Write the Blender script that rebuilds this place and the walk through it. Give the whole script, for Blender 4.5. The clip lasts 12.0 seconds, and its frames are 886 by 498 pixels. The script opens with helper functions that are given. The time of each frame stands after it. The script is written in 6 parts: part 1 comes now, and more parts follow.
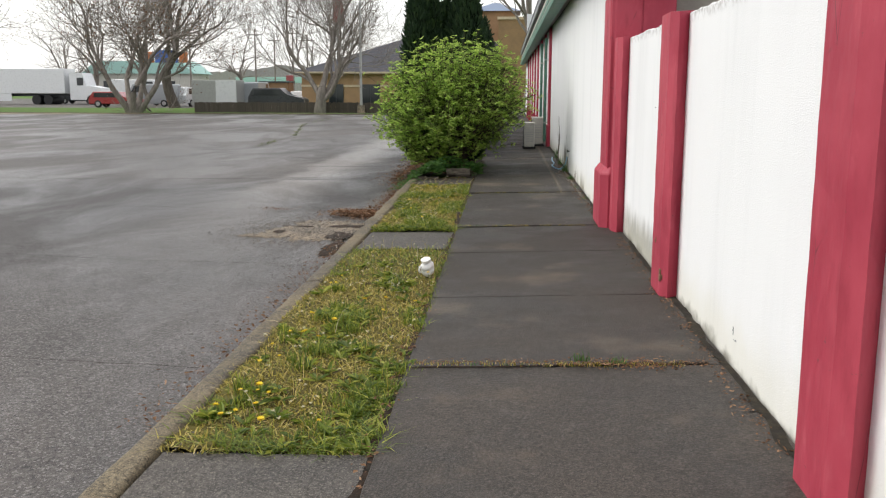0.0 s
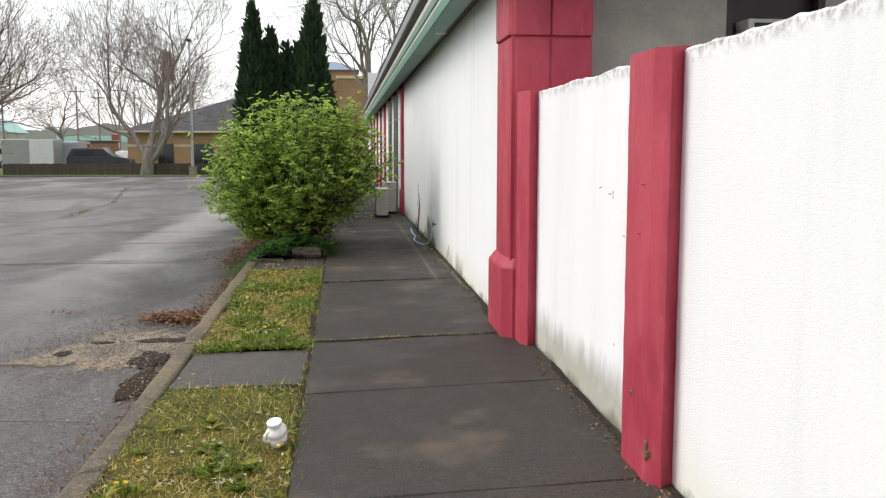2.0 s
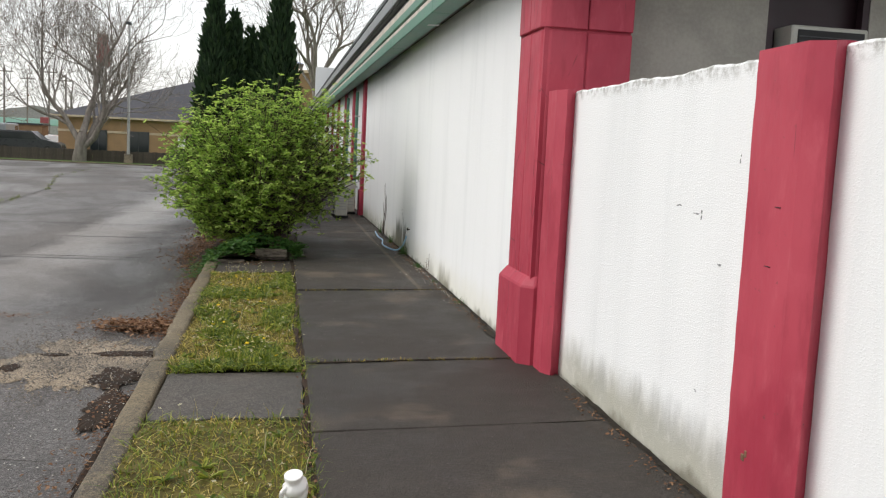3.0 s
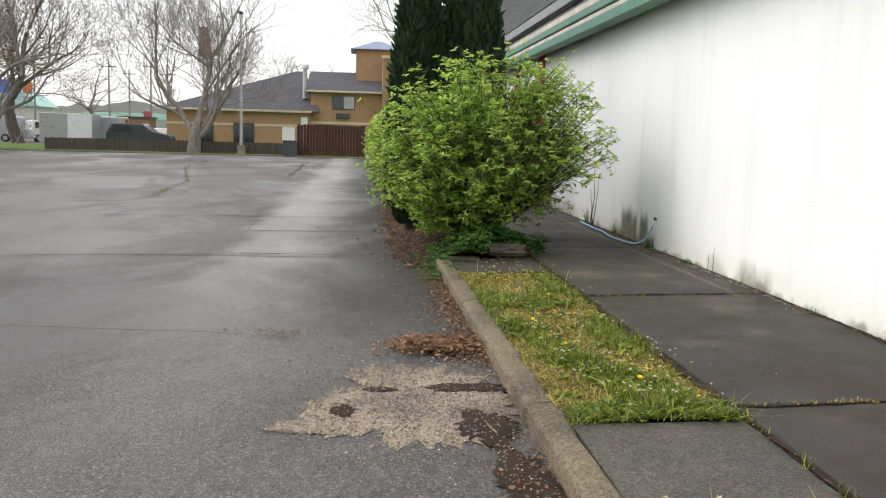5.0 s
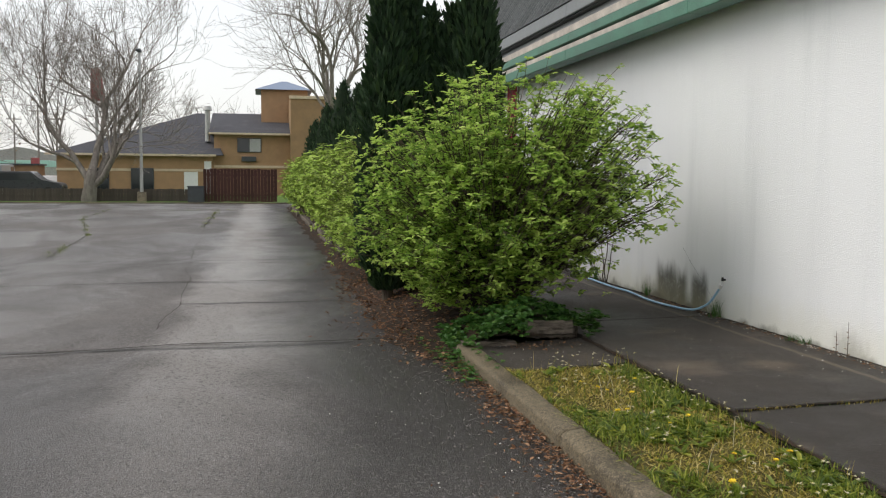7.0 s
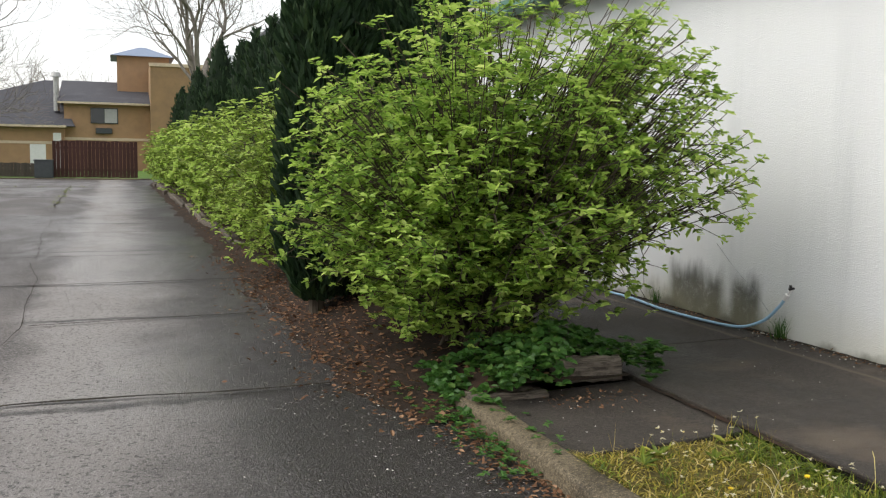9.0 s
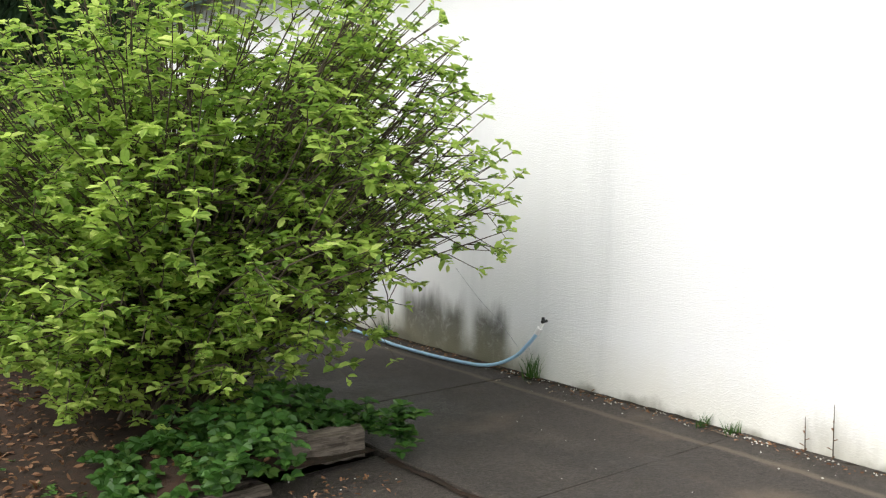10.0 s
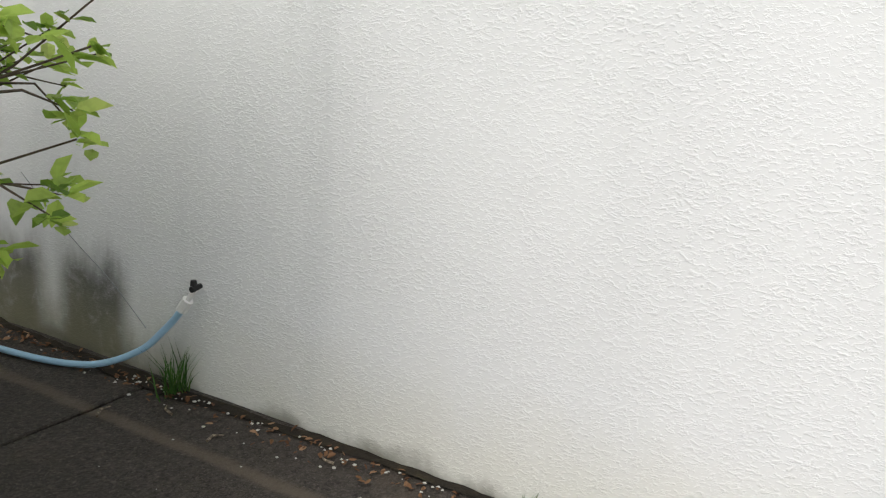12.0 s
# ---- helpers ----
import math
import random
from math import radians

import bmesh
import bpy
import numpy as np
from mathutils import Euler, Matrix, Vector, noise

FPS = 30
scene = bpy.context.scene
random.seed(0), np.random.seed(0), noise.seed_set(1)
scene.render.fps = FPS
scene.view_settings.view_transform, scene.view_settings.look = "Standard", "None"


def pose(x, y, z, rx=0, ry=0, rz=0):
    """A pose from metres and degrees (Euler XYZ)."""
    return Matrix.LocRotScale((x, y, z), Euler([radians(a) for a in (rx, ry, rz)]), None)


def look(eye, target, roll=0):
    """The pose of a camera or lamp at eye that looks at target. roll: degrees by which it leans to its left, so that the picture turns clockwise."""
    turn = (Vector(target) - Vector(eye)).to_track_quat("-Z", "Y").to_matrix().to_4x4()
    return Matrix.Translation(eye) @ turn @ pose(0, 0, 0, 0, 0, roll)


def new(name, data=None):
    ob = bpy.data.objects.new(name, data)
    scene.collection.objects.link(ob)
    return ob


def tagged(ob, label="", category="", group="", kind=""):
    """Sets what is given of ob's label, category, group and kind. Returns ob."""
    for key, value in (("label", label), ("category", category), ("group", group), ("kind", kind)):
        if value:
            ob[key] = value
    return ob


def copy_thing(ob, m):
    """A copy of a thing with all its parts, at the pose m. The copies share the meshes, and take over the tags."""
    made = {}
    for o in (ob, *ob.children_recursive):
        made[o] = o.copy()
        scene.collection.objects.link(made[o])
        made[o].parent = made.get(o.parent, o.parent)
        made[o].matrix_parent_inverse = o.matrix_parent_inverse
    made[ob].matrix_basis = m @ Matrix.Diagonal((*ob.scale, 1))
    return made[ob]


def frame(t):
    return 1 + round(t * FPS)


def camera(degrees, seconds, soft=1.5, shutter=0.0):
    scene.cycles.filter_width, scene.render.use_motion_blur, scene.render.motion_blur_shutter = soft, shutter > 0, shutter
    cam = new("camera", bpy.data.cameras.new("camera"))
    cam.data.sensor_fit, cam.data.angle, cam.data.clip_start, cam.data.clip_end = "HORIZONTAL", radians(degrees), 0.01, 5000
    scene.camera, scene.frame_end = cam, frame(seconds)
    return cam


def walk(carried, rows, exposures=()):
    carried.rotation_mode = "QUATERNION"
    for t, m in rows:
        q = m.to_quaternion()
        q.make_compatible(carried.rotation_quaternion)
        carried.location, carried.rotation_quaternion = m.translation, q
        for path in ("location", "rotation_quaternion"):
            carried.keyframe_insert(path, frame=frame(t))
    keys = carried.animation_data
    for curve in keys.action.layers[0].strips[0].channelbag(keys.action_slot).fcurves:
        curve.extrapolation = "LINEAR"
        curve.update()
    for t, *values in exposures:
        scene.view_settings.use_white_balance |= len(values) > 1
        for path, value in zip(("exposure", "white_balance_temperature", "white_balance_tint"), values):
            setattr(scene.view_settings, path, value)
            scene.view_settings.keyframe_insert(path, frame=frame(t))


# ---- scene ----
cam = camera(52.3, 12.0, 1.2)
METRES, EYE, TILT, LEAN, TURN = 16.3, 1.5, 0.0, 0.0, 4.0
ROWS = [
    (0.0, 0.0, 0.0, 0.0, 0.02, -10.0, -0.14),
    (0.5, -0.0006, 0.0423, 0.0013, -5.2, -9.45, -0.74),
    (1.0, 0.0029, 0.083, 0.0008, -7.44, -7.73, -1.11),
    (1.5, -0.0011, 0.1205, 0.002, -7.68, -7.03, -1.44),
    (2.0, -0.0051, 0.154, 0.0051, -10.17, -6.33, -0.07),
    (2.5, -0.0117, 0.191, 0.0059, -12.35, -5.32, -0.35),
    (3.0, -0.0313, 0.2114, 0.0043, -14.16, -6.17, -2.76),
    (3.5, -0.056, 0.2393, -0.0005, -10.91, -7.24, -3.34),
    (5.5, -0.1462, 0.381, -0.0067, -8.98, -6.94, -1.52),
    (6.0, -0.1533, 0.4278, -0.0044, -12.79, -4.17, 0.03),
    (6.5, -0.1637, 0.4715, -0.0048, -14.33, -5.84, -1.39),
    (7.0, -0.1662, 0.5179, -0.0063, -15.32, -4.52, -0.44),
    (9.0, -0.1657, 0.6892, -0.0098, -23.8, -5.88, -0.97),
    (9.5, -0.1484, 0.7292, -0.0103, -33.77, -6.88, -0.72),
    (10.0, -0.1286, 0.7617, -0.0082, -42.65, -5.03, -1.68),
    (10.5, -0.1, 0.7976, -0.0087, -48.45, -5.54, -1.03),
    (11.0, -0.0721, 0.8289, -0.0115, -58.55, -13.53, -2.48),
    (11.5, -0.035, 0.8514, -0.0111, -61.33, -10.84, -1.6),
    (12.0, 0.0024, 0.8709, -0.0101, -63.31, -14.29, -4.45),
]
walk(cam, [(t, pose(0, 0, EYE, TILT, LEAN, TURN) @ pose(METRES * x, METRES * y, METRES * z, 90 + pitch, roll, yaw)) for t, x, y, z, yaw, pitch, roll in ROWS],
     [(0.0, 0.25), (0.5, 0.32), (1.5, 0.38), (2.0, 0.33), (2.5, 0.2), (3.0, 0.16), (3.5, 0.0), (5.5, 0.55), (6.0, -0.05), (6.5, 0.0), (7.0, 0.0), (9.0, 0.28), (9.5, 0.40), (10.0, 0.76), (10.5, 0.74), (11.0, 0.5), (11.5, 0.42), (12.0, 0.24)])

# ---- world, sun ----
world = bpy.data.worlds.new("overcast")
scene.world = world
world.use_nodes = True
wn = world.node_tree
wn.nodes.clear()
sky = wn.nodes.new("ShaderNodeTexSky")
sky.sky_type, sky.sun_disc = "NISHITA", False
SUN_EL, SUN_AZ = radians(48), radians(-84)
sky.sun_elevation, sky.sun_rotation = SUN_EL, SUN_AZ
sky.dust_density, sky.air_density = 4.0, 1.0
bg_sky = wn.nodes.new("ShaderNodeBackground")
bg_cloud = wn.nodes.new("ShaderNodeBackground")
bg_sky.inputs["Strength"].default_value = 0.05
bg_cloud.inputs["Color"].default_value = (1.0, 0.995, 0.98, 1)
bg_cloud.inputs["Strength"].default_value = 0.86
both = wn.nodes.new("ShaderNodeAddShader")
w_out = wn.nodes.new("ShaderNodeOutputWorld")
wn.links.new(sky.outputs[0], bg_sky.inputs["Color"])
wn.links.new(bg_sky.outputs[0], both.inputs[0])
wn.links.new(bg_cloud.outputs[0], both.inputs[1])
wn.links.new(both.outputs[0], w_out.inputs["Surface"])
sun = new("sun", bpy.data.lights.new("sun", "SUN"))
sun.data.energy, sun.data.angle, sun.data.color = 1.35, radians(45), (1.0, 0.985, 0.96)
sun_way = Vector((math.sin(SUN_AZ) * math.cos(SUN_EL), math.cos(SUN_AZ) * math.cos(SUN_EL), math.sin(SUN_EL)))
sun.matrix_world = look(sun_way * 60, (0, 0, 0))


# ---- materials ----
class Graph:
    """A small builder of node materials in object space."""

    def __init__(self, name):
        self.m = bpy.data.materials.new(name)
        self.m.use_nodes = True
        self.t = self.m.node_tree
        self.t.nodes.clear()
        self.co = self.t.nodes.new("ShaderNodeTexCoord").outputs["Object"]

    def put(self, socket, value):
        if isinstance(value, bpy.types.NodeSocket):
            self.t.links.new(value, socket)
        elif isinstance(value, (tuple, list)) and len(value) == 3 and socket.type == "RGBA":
            socket.default_value = (*value, 1)
        else:
            socket.default_value = value

    def noise(self, scale, detail=4.0, rough=0.55, stretch=None, warp=0.0):
        v = self.co
        if stretch:
            mp = self.t.nodes.new("ShaderNodeMapping")
            mp.inputs["Scale"].default_value = stretch
            self.put(mp.inputs["Vector"], v)
            v = mp.outputs[0]
        n = self.t.nodes.new("ShaderNodeTexNoise")
        self.put(n.inputs["Vector"], v)
        for key, val in (("Scale", scale), ("Detail", detail), ("Roughness", rough), ("Distortion", warp)):
            n.inputs[key].default_value = val
        return n.outputs["Fac"]

    def cells(self, scale, feature="F1", stretch=None):
        v = self.co
        if stretch:
            mp = self.t.nodes.new("ShaderNodeMapping")
            mp.inputs["Scale"].default_value = stretch
            self.put(mp.inputs["Vector"], v)
            v = mp.outputs[0]
        n = self.t.nodes.new("ShaderNodeTexVoronoi")
        n.feature = feature
        self.put(n.inputs["Vector"], v)
        n.inputs["Scale"].default_value = scale
        return n.outputs["Distance"]

    def stones(self, scale, stretch=None):
        """A random value for each cell: aggregate seen as single stones."""
        n = self.t.nodes.new("ShaderNodeTexVoronoi")
        self.put(n.inputs["Vector"], self.co)
        n.inputs["Scale"].default_value = scale
        sep = self.t.nodes.new("ShaderNodeSeparateColor")
        self.put(sep.inputs[0], n.outputs["Color"])
        return sep.outputs[0]

    def span(self, v, a, b, c=0.0, d=1.0):
        n = self.t.nodes.new("ShaderNodeMapRange")
        n.interpolation_type = "SMOOTHSTEP"
        self.put(n.inputs["Value"], v)
        for key, val in (("From Min", a), ("From Max", b), ("To Min", c), ("To Max", d)):
            n.inputs[key].default_value = val
        return n.outputs["Result"]

    def mix(self, f, a, b):
        n = self.t.nodes.new("ShaderNodeMix")
        n.data_type = "RGBA"
        for socket, val in ((n.inputs[0], f), (n.inputs[6], a), (n.inputs[7], b)):
            self.put(socket, val)
        return n.outputs[2]

    def calc(self, op, a, b=0.0):
        n = self.t.nodes.new("ShaderNodeMath")
        n.operation = op
        n.use_clamp = op in ("MULTIPLY", "ADD", "SUBTRACT")
        self.put(n.inputs[0], a)
        self.put(n.inputs[1], b)
        return n.outputs[0]

    def axis(self, k):
        n = self.t.nodes.new("ShaderNodeSeparateXYZ")
        self.put(n.inputs[0], self.co)
        return n.outputs[k]

    def island(self):
        return self.t.nodes.new("ShaderNodeNewGeometry").outputs["Random Per Island"]

    def each(self):
        return self.t.nodes.new("ShaderNodeObjectInfo").outputs["Random"]

    def bump(self, height, strength=0.3, distance=0.01, normal=None):
        n = self.t.nodes.new("ShaderNodeBump")
        n.inputs["Strength"].default_value, n.inputs["Distance"].default_value = strength, distance
        self.put(n.inputs["Height"], height)
        if normal is not None:
            self.put(n.inputs["Normal"], normal)
        return n.outputs[0]

    def done(self, color, rough=0.7, normal=None, metal=0.0, spec=0.5, coat=0.0, glow=None, see=0.0):
        p = self.t.nodes.new("ShaderNodeBsdfPrincipled")
        self.put(p.inputs["Base Color"], color)
        self.put(p.inputs["Roughness"], rough)
        self.put(p.inputs["Metallic"], metal)
        self.put(p.inputs["Specular IOR Level"], spec)
        p.inputs["Coat Weight"].default_value = coat
        if normal is not None:
            self.put(p.inputs["Normal"], normal)
        out = self.t.nodes.new("ShaderNodeOutputMaterial")
        surf = p.outputs[0]
        if see:
            tr = self.t.nodes.new("ShaderNodeBsdfTranslucent")
            self.put(tr.inputs["Color"], color)
            mx = self.t.nodes.new("ShaderNodeMixShader")
            mx.inputs[0].default_value = see
            self.t.links.new(surf, mx.inputs[1])
            self.t.links.new(tr.outputs[0], mx.inputs[2])
            surf = mx.outputs[0]
        self.t.links.new(surf, out.inputs["Surface"])
        return self.m


def plain(name, c, rough=0.6, vary=0.12, scale=6.0, metal=0.0, bump=0.1, spec=0.5, coat=0.0):
    """Paint, metal or plastic with faint blotches and grain."""
    g = Graph(name)
    big, fine = g.noise(scale, 5), g.noise(scale * 14, 3)
    f = g.calc("ADD", g.calc("MULTIPLY", big, 0.7), g.calc("MULTIPLY", fine, 0.3))
    lo, hi = tuple(v * (1 - vary) for v in c), tuple(min(1, v * (1 + vary)) for v in c)
    return g.done(g.mix(g.span(f, 0.3, 0.7), lo, hi), g.span(big, 0.3, 0.7, rough * 0.88, min(1, rough * 1.1)),
                  g.bump(fine, bump, 0.003), metal, spec, coat)


def stucco(name, low):
    """White painted stucco: dashes of trowel relief, rain streaks, mould in patches by the ground."""
    g = Graph(name)
    y, z = g.axis(1), g.axis(2)
    streak = g.noise(1.0, 5, 0.6, stretch=(1, 2.2, 0.22))
    fine = g.noise(38, 4, 0.6, stretch=(1, 1, 1.3))
    dash = g.noise(105, 3, 0.55, stretch=(1, 0.62, 1.2), warp=0.5)
    col = g.mix(g.span(streak, 0.45, 0.9), (0.80, 0.815, 0.82), (0.66, 0.68, 0.685))
    col = g.mix(g.span(g.noise(0.55, 4), 0.5, 0.75), col, (0.77, 0.78, 0.79))
    speck = g.noise(9, 6, 0.75, warp=0.4)

    def patch(y0, y1, top, soft, amount):
        inside = g.calc("MULTIPLY", g.span(y, y0 - soft, y0 + soft), g.span(y, y1 - soft, y1 + soft, 1.0, 0.0))
        edge = g.calc("ADD", z, g.calc("MULTIPLY", g.noise(5.5, 5, 0.6, stretch=(1, 1, 0.3)), 0.35))
        below = g.span(edge, top + 0.02, top + 0.26, 1.0, 0.0)
        return g.calc("MULTIPLY", g.calc("MULTIPLY", inside, below), g.span(speck, 0.30, 0.52, amount * 0.72, amount))

    spots = ((4.9, 6.3, 0.02, 0.3, 0.35), (6.7, 9.4, 0.34, 0.5, 0.6), (3.0, 4.9, 0.0, 0.3, 0.4)) if low else \
        ((16.60, 16.94, 0.45, 0.06, 0.9), (17.05, 17.78, 0.45, 0.08, 0.9), (16.3, 18.3, 0.20, 0.15, 0.75), (17.8, 19.6, 0.10, 0.2, 0.4), (14.1, 14.5, 0.20, 0.08, 0.5), (20.5, 24, 0.22, 0.4, 0.35),
         (10.7, 12.5, 0.10, 0.4, 0.35), (13.05, 13.75, 0.24, 0.12, 0.75))
    for s in spots:
        col = g.mix(patch(*s), col, (0.035, 0.036, 0.03))
    foot = g.calc("ADD", z, g.calc("MULTIPLY", g.noise(3.5, 5), 0.3))
    col = g.mix(g.calc("MULTIPLY", g.span(foot, 0.22, 0.62, 1.0, 0.0), 0.30), col, (0.62, 0.58, 0.38))
    col = g.mix(g.calc("MULTIPLY", g.span(foot, 0.17, 0.26, 1.0, 0.0), 0.75), col, (0.16, 0.15, 0.11))
    if low:
        head = g.calc("MULTIPLY", g.span(z, 1.93, 2.02), g.span(g.noise(14, 6, 0.75), 0.42, 0.62))
        col = g.mix(g.calc("MULTIPLY", head, 0.75), col, (0.20, 0.19, 0.165))
    chips = g.calc("MULTIPLY", g.span(g.noise(5.0, 6, 0.8), 0.70, 0.73), g.span(g.noise(0.8, 2), 0.52, 0.6))
    col = g.mix(g.calc("MULTIPLY", chips, 0.5), col, (0.35, 0.36, 0.36))
    rough_ = g.calc("MULTIPLY", g.span(dash, 0.46, 0.68), g.span(g.noise(1.3, 3), 0.3, 0.6, 0.35, 1.0))
    n = g.bump(rough_, 0.26 if low else 0.40, 0.005)
    n = g.bump(fine, 0.2, 0.003, n)
    return g.done(col, 0.72, n, spec=0.35)


def red_paint():
    """Faded red masonry paint: blotches, pale rubbed streaks, dark hairline cracks and grime."""
    g = Graph("red_paint")
    big, fade = g.noise(1.6, 5, 0.6, stretch=(1, 1, 0.5)), g.noise(11, 5, 0.65, stretch=(1, 1, 0.35))
    col = g.mix(g.span(big, 0.35, 0.65), (0.335, 0.028, 0.055), (0.43, 0.055, 0.085))
    col = g.mix(g.span(fade, 0.5, 0.8, 0, 0.55), col, (0.52, 0.11, 0.14))
    col = g.mix(g.span(g.noise(4.5, 6, 0.7, stretch=(1, 1, 0.22)), 0.52, 0.72, 0, 0.5), col, (0.24, 0.018, 0.036))
    scuff = g.calc("MULTIPLY", g.span(g.noise(16, 6, 0.75, stretch=(1, 1, 1.7)), 0.64, 0.70), g.span(g.noise(1.2, 3), 0.45, 0.6))
    col = g.mix(g.calc("MULTIPLY", scuff, 0.8), col, (0.10, 0.05, 0.045))
    crack = g.calc("MULTIPLY", g.span(g.cells(3.2, "DISTANCE_TO_EDGE", stretch=(1, 1, 0.45)), 0.0, 0.012, 1.0, 0.0), g.span(g.noise(2.3, 4), 0.54, 0.62))
    col = g.mix(g.calc("MULTIPLY", crack, 0.75), col, (0.07, 0.02, 0.025))
    return g.done(col, g.span(fade, 0.3, 0.7, 0.5, 0.75), g.bump(fade, 0.18, 0.006), spec=0.4)


def asphalt():
    """Old asphalt: exposed aggregate, damp gloss in patches, a lane paler partly by painted sheen, tarry seams across
    it.
    """
    g = Graph("asphalt")
    patchy, wet = g.noise(0.32, 6, 0.6, stretch=(1, 0.6, 1)), g.noise(0.5, 5, 0.6, stretch=(0.8, 0.35, 1), warp=0.5)
    stone, sand = g.cells(85), g.noise(160, 3, 0.7)
    big_stone, small_stone = g.stones(60), g.stones(110)
    mid = g.noise(2.5, 6, 0.7)
    grit = g.noise(42, 5, 0.8)
    x, y = g.axis(0), g.axis(1)
    wavy = g.noise(0.9, 5, 0.65)
    fray = g.noise(6.0, 5, 0.7)

    def plus(a_, b_):
        n_ = g.t.nodes.new("ShaderNodeMath")
        n_.operation = "ADD"
        g.put(n_.inputs[0], a_)
        g.put(n_.inputs[1], b_)
        return n_.outputs[0]

    xs = plus(x, wavy)
    col = g.mix(g.span(patchy, 0.35, 0.65), (0.040, 0.034, 0.030), (0.104, 0.091, 0.082))
    col = g.mix(g.span(mid, 0.45, 0.62, 0, 0.55), col, (0.070, 0.062, 0.056))
    # darker left of the lane, up to about y 16
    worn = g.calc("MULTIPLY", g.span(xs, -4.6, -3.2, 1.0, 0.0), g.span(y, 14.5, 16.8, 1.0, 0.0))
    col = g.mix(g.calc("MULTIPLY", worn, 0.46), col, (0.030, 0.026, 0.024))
    # paler lane, with sky sheen on it put into the colour
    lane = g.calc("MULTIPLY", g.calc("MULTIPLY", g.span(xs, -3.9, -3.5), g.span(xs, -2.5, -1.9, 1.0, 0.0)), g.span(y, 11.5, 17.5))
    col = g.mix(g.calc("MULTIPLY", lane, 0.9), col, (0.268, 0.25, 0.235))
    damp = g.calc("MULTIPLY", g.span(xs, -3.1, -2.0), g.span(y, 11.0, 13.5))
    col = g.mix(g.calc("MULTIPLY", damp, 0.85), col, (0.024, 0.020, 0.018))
    col = g.mix(g.span(grit, 0.36, 0.48, 0.8, 0.0), col, (0.016, 0.014, 0.013))
    col = g.mix(g.span(big_stone, 0.82, 0.86, 0, 0.4), col, (0.19, 0.175, 0.165))
    col = g.mix(g.span(big_stone, 0.0, 0.22, 0.75, 0.0), col, (0.012, 0.011, 0.010))
    col = g.mix(g.span(small_stone, 0.88, 0.92, 0, 0.6), col, (0.30, 0.28, 0.27))
    col = g.mix(g.span(sand, 0.56, 0.66, 0, 0.5), col, (0.24, 0.22, 0.21))
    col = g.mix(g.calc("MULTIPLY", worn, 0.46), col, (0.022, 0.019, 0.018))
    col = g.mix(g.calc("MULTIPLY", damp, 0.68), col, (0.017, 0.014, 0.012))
    ys = plus(y, g.calc("MULTIPLY", plus(wavy, g.calc("MULTIPLY", fray, 0.5)), 0.30))
    for at, half, x0, x1, amount in ((16.72, 0.085, -5.6, -2.0, 0.9), (19.62, 0.09, -3.9, -1.9, 0.9), (21.85, 0.07, -5.0, -2.0, 0.6), (25.4, 0.10, -7.0, -2.0, 0.9),
                                     (30.8, 0.13, -5.0, -2.0, 0.85), (36.4, 0.14, -5.0, -2.0, 0.7), (41.5, 0.16, -12.0, -2.0, 0.7), (46.5, 0.2, -9.0, -2.0, 0.6), (33.2, 0.13, -14.0, -4.6, 0.5)):
        band = g.calc("MULTIPLY", g.span(ys, at - half, at - half * 0.3), g.span(ys, at + half * 0.3, at + half, 1.0, 0.0))
        band = g.calc("MULTIPLY", band, g.calc("MULTIPLY", g.span(xs, x0, x0 + 0.5), g.span(xs, x1, x1 + 0.4, 1.0, 0.0)))
        col = g.mix(g.calc("MULTIPLY", band, g.span(fray, 0.3, 0.6, amount * 0.5, amount)), col, (0.018, 0.015, 0.013))
    n = g.bump(stone, 0.6, 0.008)
    n = g.bump(big_stone, 0.35, 0.006, n)
    n = g.bump(grit, 0.9, 0.010, n)
    return g.done(col, g.span(wet, 0.38, 0.62, 0.30, 0.66), n, spec=0.42)


